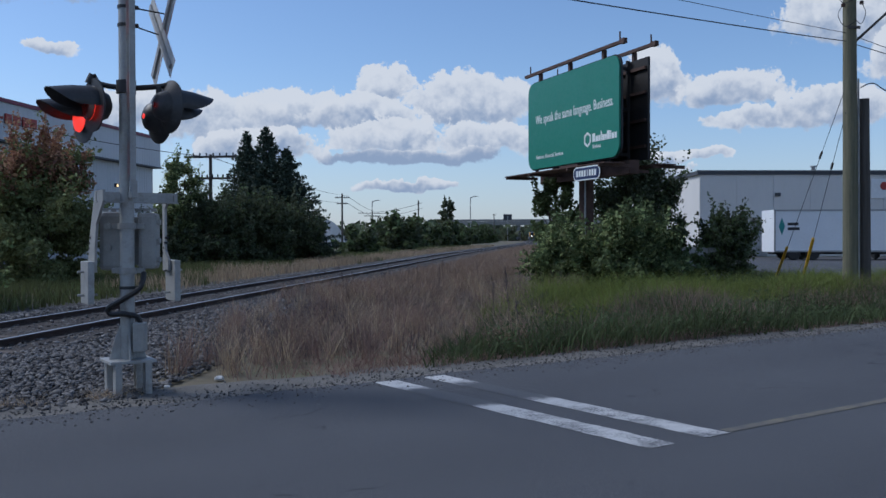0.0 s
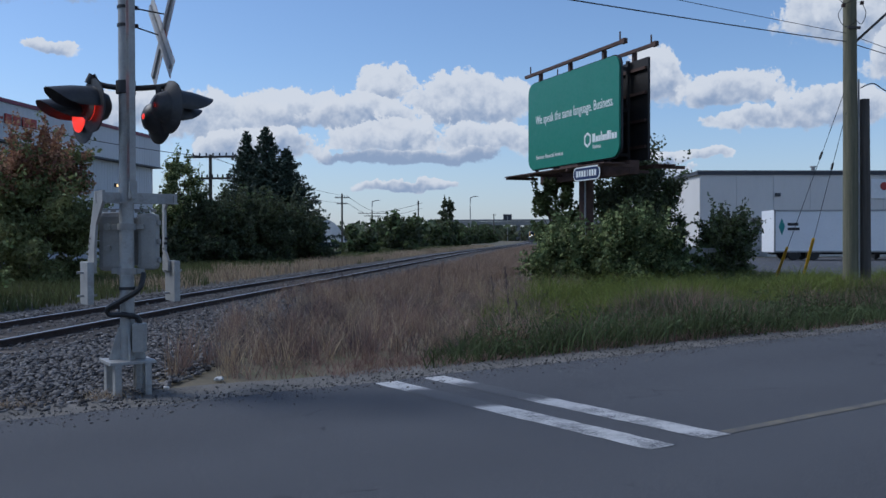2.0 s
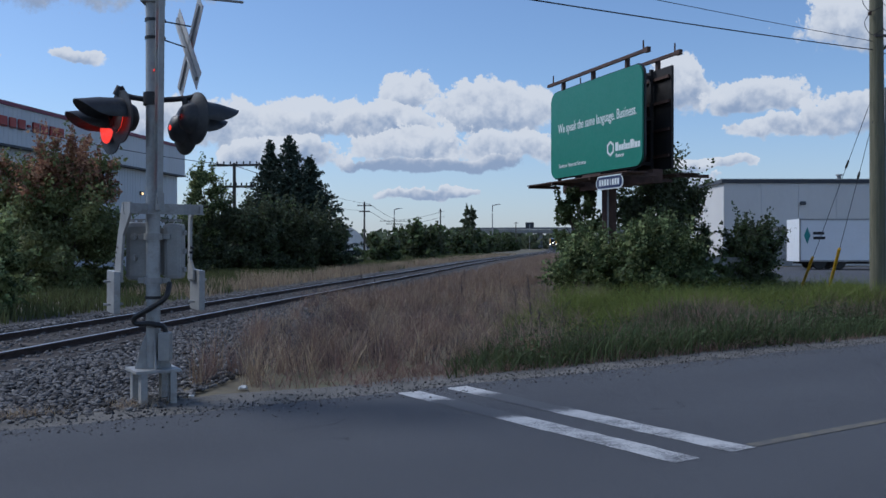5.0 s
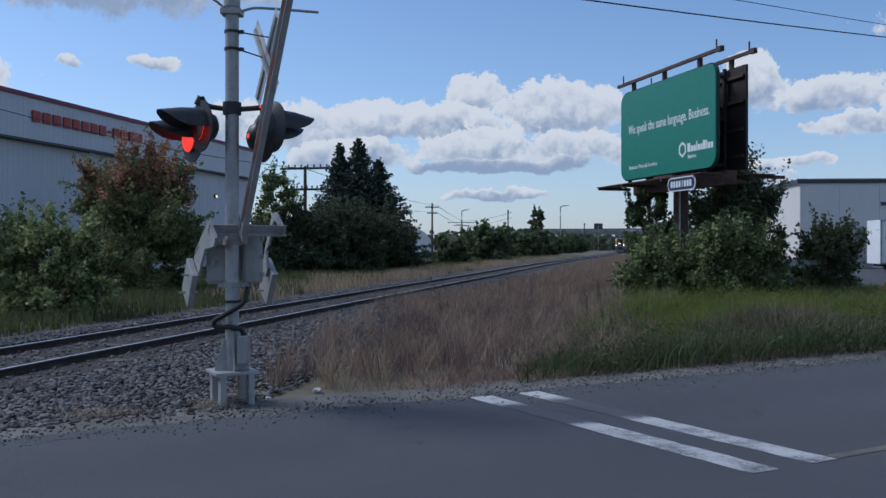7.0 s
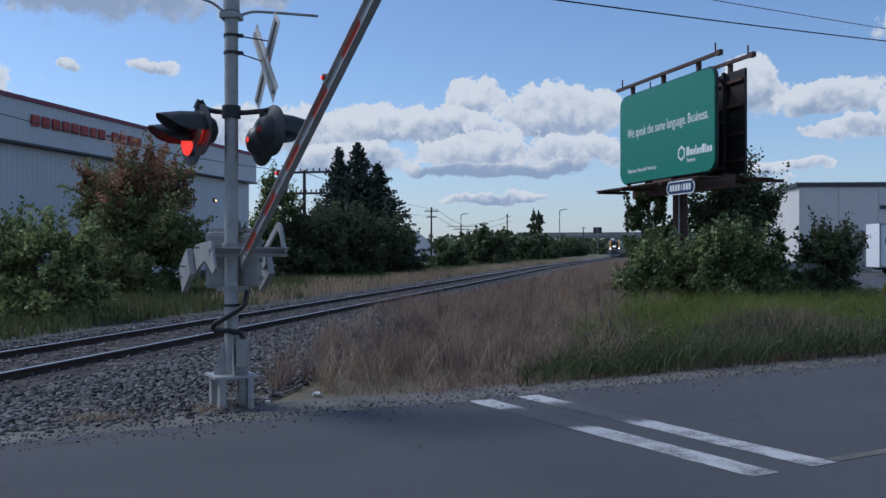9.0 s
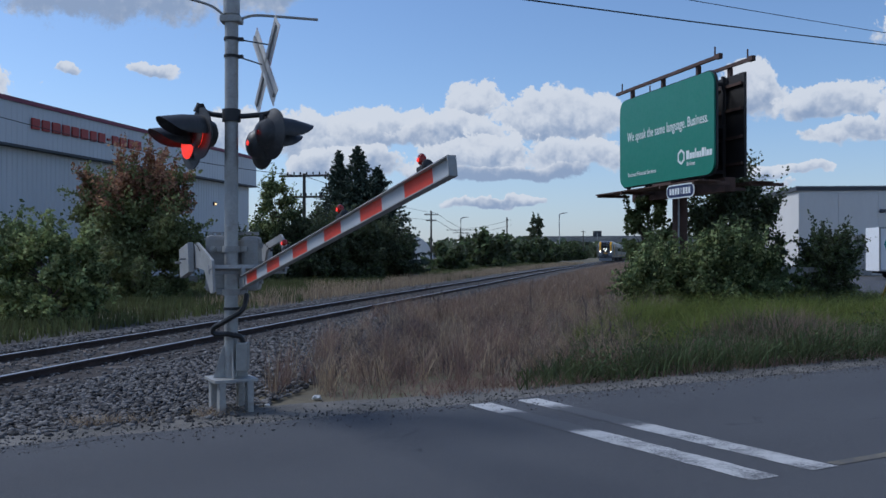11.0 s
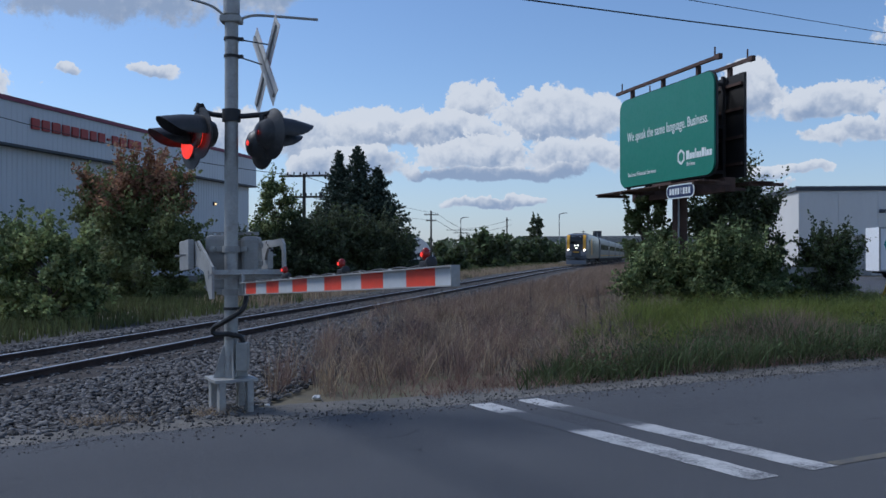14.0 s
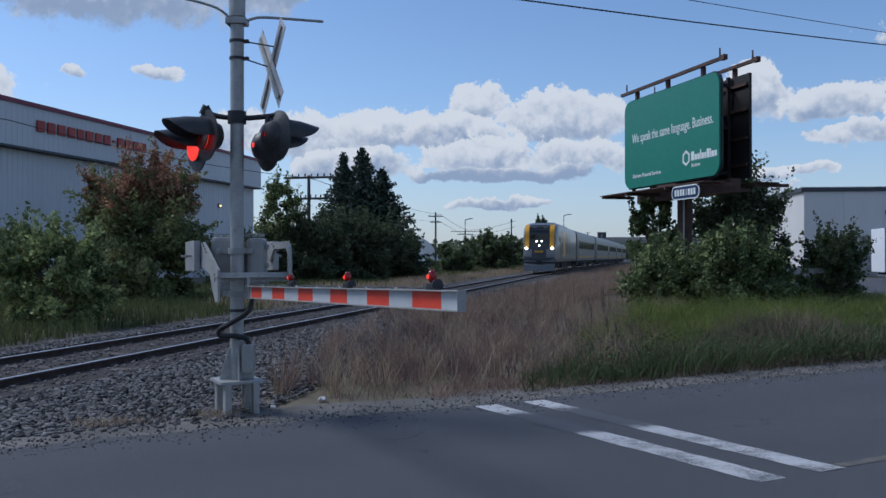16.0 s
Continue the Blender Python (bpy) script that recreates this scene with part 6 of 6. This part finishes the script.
def build_loco():
    # local x points forward, the front coupler at x = 0
    t = thing("locomotive", "silver grey diesel locomotive with yellow and black front", "locomotive")
    W, H = 3.0, 4.25
    bm = bmesh.new()
    secs = []
    for x, sw, dz, low in ((-20.6, 1, 0, 0.95), (-3.2, 1, 0, 0.95), (-2.2, 0.995, -0.02, 0.9), (-1.5, 0.97, -0.10, 0.8), (-0.95, 0.93, -0.30, 0.75), (-0.55, 0.87, -0.75, 0.75)):
        secs.append([(x + (0.35 if z < 2.2 and x > -2 else 0) * min(1, max(0, (2.6 - z) / 1.2)), y * sw, max(low, z + dz * max(0, (z - 1.5) / (H - 1.5)))) for y, z in body_outline(W, 0.95, H)])
    loft(bm, secs)
    part("body", bm, M["loco_grey"], t, "silver grey body shell", True)
    # front mask: black centre with yellow flanks
    def mask(y0, y1, z0, z1, mat, name, lab, fwd=0.0):
        bm = bmesh.new()
        n, rows = 8, []
        for i in range(n + 1):
            z = z0 + (z1 - z0) * i / n
            k = max(0, (z - 1.5) / (H - 1.5))
            x = -0.42 + fwd + 0.42 * min(1, max(0, (2.75 - z) / 1.3)) - 1.1 * max(0, z - 3.3) ** 2
            rows.append([bm.verts.new((x - 0.10 * (abs(y) / 1.3) ** 3 + dx, y, z)) for y, dx in ((y0, 0), ((y0 + y1) / 2, 0.01), (y1, 0), (y1, -0.4), (y0, -0.4))])
        for a, b in zip(rows, rows[1:]):
            for k in range(5):
                bm.faces.new((a[k], a[(k + 1) % 5], b[(k + 1) % 5], b[k]))
        bm.faces.new(rows[0])
        bm.faces.new(rows[-1][::-1])
        bmesh.ops.recalc_face_normals(bm, faces=bm.faces[:])
        return part(name, bm, M[mat], t, lab, True)
    mask(-0.84, 0.84, 1.15, 4.0, "loco_dark", "nose_panel", "black nose panel", 0.03)
    mask(-1.22, -0.85, 2.2, 4.04, "loco_yellow", "yellow_flank", "yellow windscreen flank", 0.05)
    mask(0.85, 1.22, 2.2, 4.04, "loco_yellow", "yellow_flank", "yellow windscreen flank", 0.05)
    mask(-0.80, 0.80, 2.85, 3.8, "glass_dark", "windscreen", "dark windscreen", 0.05)
    mask(-1.3, -0.6, 1.25, 2.0, "loco_grey", "lower_nose", "", 0.05)
    mask(0.6, 1.3, 1.25, 2.0, "loco_grey", "lower_nose", "", 0.05)
    for y, z, r, x in ((-0.2, 2.66, 0.07, -0.30), (0.2, 2.66, 0.07, -0.30), (0.0, 2.30, 0.07, -0.20), (-1.06, 2.08, 0.10, -0.12), (1.06, 2.08, 0.10, -0.12)):
        bm = bmesh.new()
        m = Matrix.Translation((x, y, z)) @ Matrix.Rotation(radians(90), 4, "Y")
        lathe(bm, ((r, -0.1), (r, 0.0), (r * 0.7, 0.03), (0, 0.04)), m, 14)
        part("headlight", bm, M["headlight"], t, "bright lit headlight", True)
    bm = bmesh.new()
    for k in range(4):
        box(bm, (0.0, -0.27 + 0.18 * k, 1.80), (0.1, 0.13, 0.18))
    part("number_bar", bm, M["loco_yellow"], t)
    bm = bmesh.new()
    for y in (-0.42, 0.42):
        box(bm, (-0.78, y, 3.80), (0.12, 0.42, 0.08))
    part("marker_panel", bm, M["white"], t)
    bm = bmesh.new()
    prism(bm, ((-0.35, 0.3), (0.12, 0.22), (0.22, 0.22), (0.16, 0.72), (-0.3, 0.9)), -1.25, 1.25, "y")
    part("snow_plough", bm, M["loco_grey"], t, "grey snow plough")
    bm = bmesh.new()
    box(bm, (0.1, 0, 1.0), (0.5, 0.3, 0.25), None, 0.03)
    box(bm, (-10.4, 0, 0.75), (7.0, 2.4, 0.75), None, 0.1)
    box(bm, (-10.3, 0, 0.98), (20, 2.7, 0.2))
    part("underframe", bm, M["under"], t)
    for y in (-1, 1):
        bm = bmesh.new()
        box(bm, (-3.35, y * 1.492, 2.35), (0.75, 0.04, 2.3), None, 0.01)
        part("cab_door", bm, M["loco_dark"], t)
        bm = bmesh.new()
        box(bm, (-2.35, y * 1.478, 3.0), (0.9, 0.05, 0.75), None, 0.01)
        part("cab_window", bm, M["glass_dark"], t)
        bm = bmesh.new()
        box(bm, (-6.6, y * 1.495, 2.5), (2.0, 0.03, 2.2), None, 0.01)
        part("yellow_panel", bm, M["loco_yellow"], t, "yellow side panel")
        for x in (-5.0, -8.6, -10.4, -12.6):
            bm = bmesh.new()
            for k in range(9):
                box(bm, (x, y * 1.495, 1.75 + 0.2 * k), (1.1, 0.04, 0.12))
            part("side_grille", bm, M["loco_dark"], t, "dark side grille")
    bm = bmesh.new()
    box(bm, (-11, 0, 4.25), (14, 1.7, 0.16), None, 0.05)
    part("roof_hatch", bm, M["under"], t)
    bogie(t, -4.2)
    bogie(t, -16.6)
    return t


def build_coach():
    t = thing("passenger_coach", "silver passenger coach with a dark window band", "passenger coach", "coaches behind the locomotive")
    L, W, H = 25.8, 3.0, 4.2
    bm = bmesh.new()
    loft(bm, [[(x, y, z) for y, z in body_outline(W, 0.95, H)] for x in (-L / 2, L / 2)])
    part("body", bm, M["coach"], t, "", True)
    for y in (-1, 1):
        bm = bmesh.new()
        box(bm, (0, y * 1.49, 2.65), (L - 4.4, 0.03, 0.95), None, 0.01)
        band = part("window_band", bm, M["loco_dark"], t, "dark window band")
        for k in range(12):
            bm = bmesh.new()
            box(bm, (-10.0 + k * 1.82, y * 1.507, 2.65), (1.5, 0.02, 0.72), None, 0.008)
            part("window", bm, M["glass_dark"], band)
        for x in (-L / 2 + 1.3, L / 2 - 1.3):
            bm = bmesh.new()
            box(bm, (x, y * 1.495, 2.2), (0.9, 0.03, 2.1), None, 0.01)
            part("door", bm, M["loco_grey"], t)
        bm = bmesh.new()
        box(bm, (0, y * 1.495, 1.35), (L - 0.6, 0.02, 0.14))
        part("stripe", bm, M["loco_yellow"], t)
    bm = bmesh.new()
    box(bm, (0, 0, 0.85), (L - 1, 2.6, 0.3))
    for x in (-4, 0, 4):
        box(bm, (x, 0, 0.6), (2.6, 2.3, 0.6), None, 0.05)
    part("underframe", bm, M["under"], t)
    bm = bmesh.new()
    box(bm, (L / 2 + 0.3, 0, 2.4), (0.6, 1.6, 2.7))
    part("gangway", bm, M["rubber"], t)
    bogie(t, -9.2)
    bogie(t, 9.2)
    return t


build_ground()
build_markings()
build_track()
SIGNAL = build_signal()
LAMPS = build_flashers(SIGNAL)
ARM = build_arm()
build_billboard()
build_left_hall()
build_right_hall()
build_truck()
build_utility_poles()
build_wires()
far_poles()
build_plants()
build_grass()
build_far()
for x, y, s in ((-1.78, 8.98, 0.032), (-1.35, 9.45, 0.05), (-1.95, 9.25, 0.025)):
    bm = bmesh.new()
    bmesh.ops.create_icosphere(bm, subdivisions=2, radius=s)
    for vert in bm.verts:
        vert.co *= 1 + 0.45 * noise.noise(vert.co * 30 + Vector((x, y, 0)))
        vert.co.z *= 0.5
    litter = part("litter_scrap", bm, M["sign_white"], None, "")
    litter.matrix_basis = pose(x, y, s * 0.25 - 0.02)
    tagged(litter, "small crumpled white litter scrap on the gravel", "litter", "litter by the ballast")
LOCO = build_loco()
COACHES = [build_coach()]
for i in range(4):
    COACHES.append(copy_thing(COACHES[0], Matrix()))


# ---- what moves ----
ARM_ROWS = ((0, 90), (4.2, 90), (4.9, 88.5), (5.6, 79), (6.3, 67), (6.5, 64), (7.0, 55), (7.5, 46.7), (8.0, 40.1), (8.5, 34.7), (9.0, 29.8), (9.2, 28.0),
            (9.8, 21.5), (10.5, 14.3), (11.3, 8.7), (12.0, 7.0), (12.5, 6.0), (13.0, 4.9), (13.5, 3.9), (14.0, 2.9), (14.5, 2.0), (14.9, 1.3), (15.2, 1.3), (16, 1.3))
BEAT = 0.99


def motions():
    walk(ARM, [(t, pose(*ARM_PIVOT, 0, 0, ARM_TURN) @ pose(0, 0, 0, 0, -a, 0)) for t, a in ARM_ROWS])

    def on_track(y):
        p, d, r = track_frame(y)
        # the train faces the crossing
        return Matrix.Translation((p.x, p.y, RAIL_Z)) @ Matrix.Rotation(math.atan2(-d.y, -d.x), 4, "Z")
    times = [k * 1.0 for k in range(17)]

    def front(t):
        return 405.0 - 20.75 * t
    walk(LOCO, [(t, on_track(front(t))) for t in times])
    for i, c in enumerate(COACHES):
        walk(c, [(t, on_track(front(t) + 20.9 + 13.0 + i * 25.9)) for t in times])
    for lamp, home, half in LAMPS:
        rows = []
        start = -0.16 + half * BEAT / 2
        k = -1
        while start + k * BEAT < 16.6:
            a = start + k * BEAT
            # lit face out for a little under half a beat, then in
            for t, turn in ((a - 0.033, 90), (a, 45), (a + 0.033, 0), (a + 0.40, 0), (a + 0.433, 45), (a + 0.466, 90), (a + 0.5, 135), (a + 0.533, 180), (a + 0.90, 180), (a + 0.93, 135)):
                rows.append((t, turn))
            k += 1
        rows = [(t, home @ pose(0, 0, 0, 0, 0, a)) for t, a in rows if 0.0 <= t <= 16.0]
        rows = [(0.0, rows[0][1])] + rows + [(16.0, rows[-1][1])]
        walk(lamp, rows)


motions()
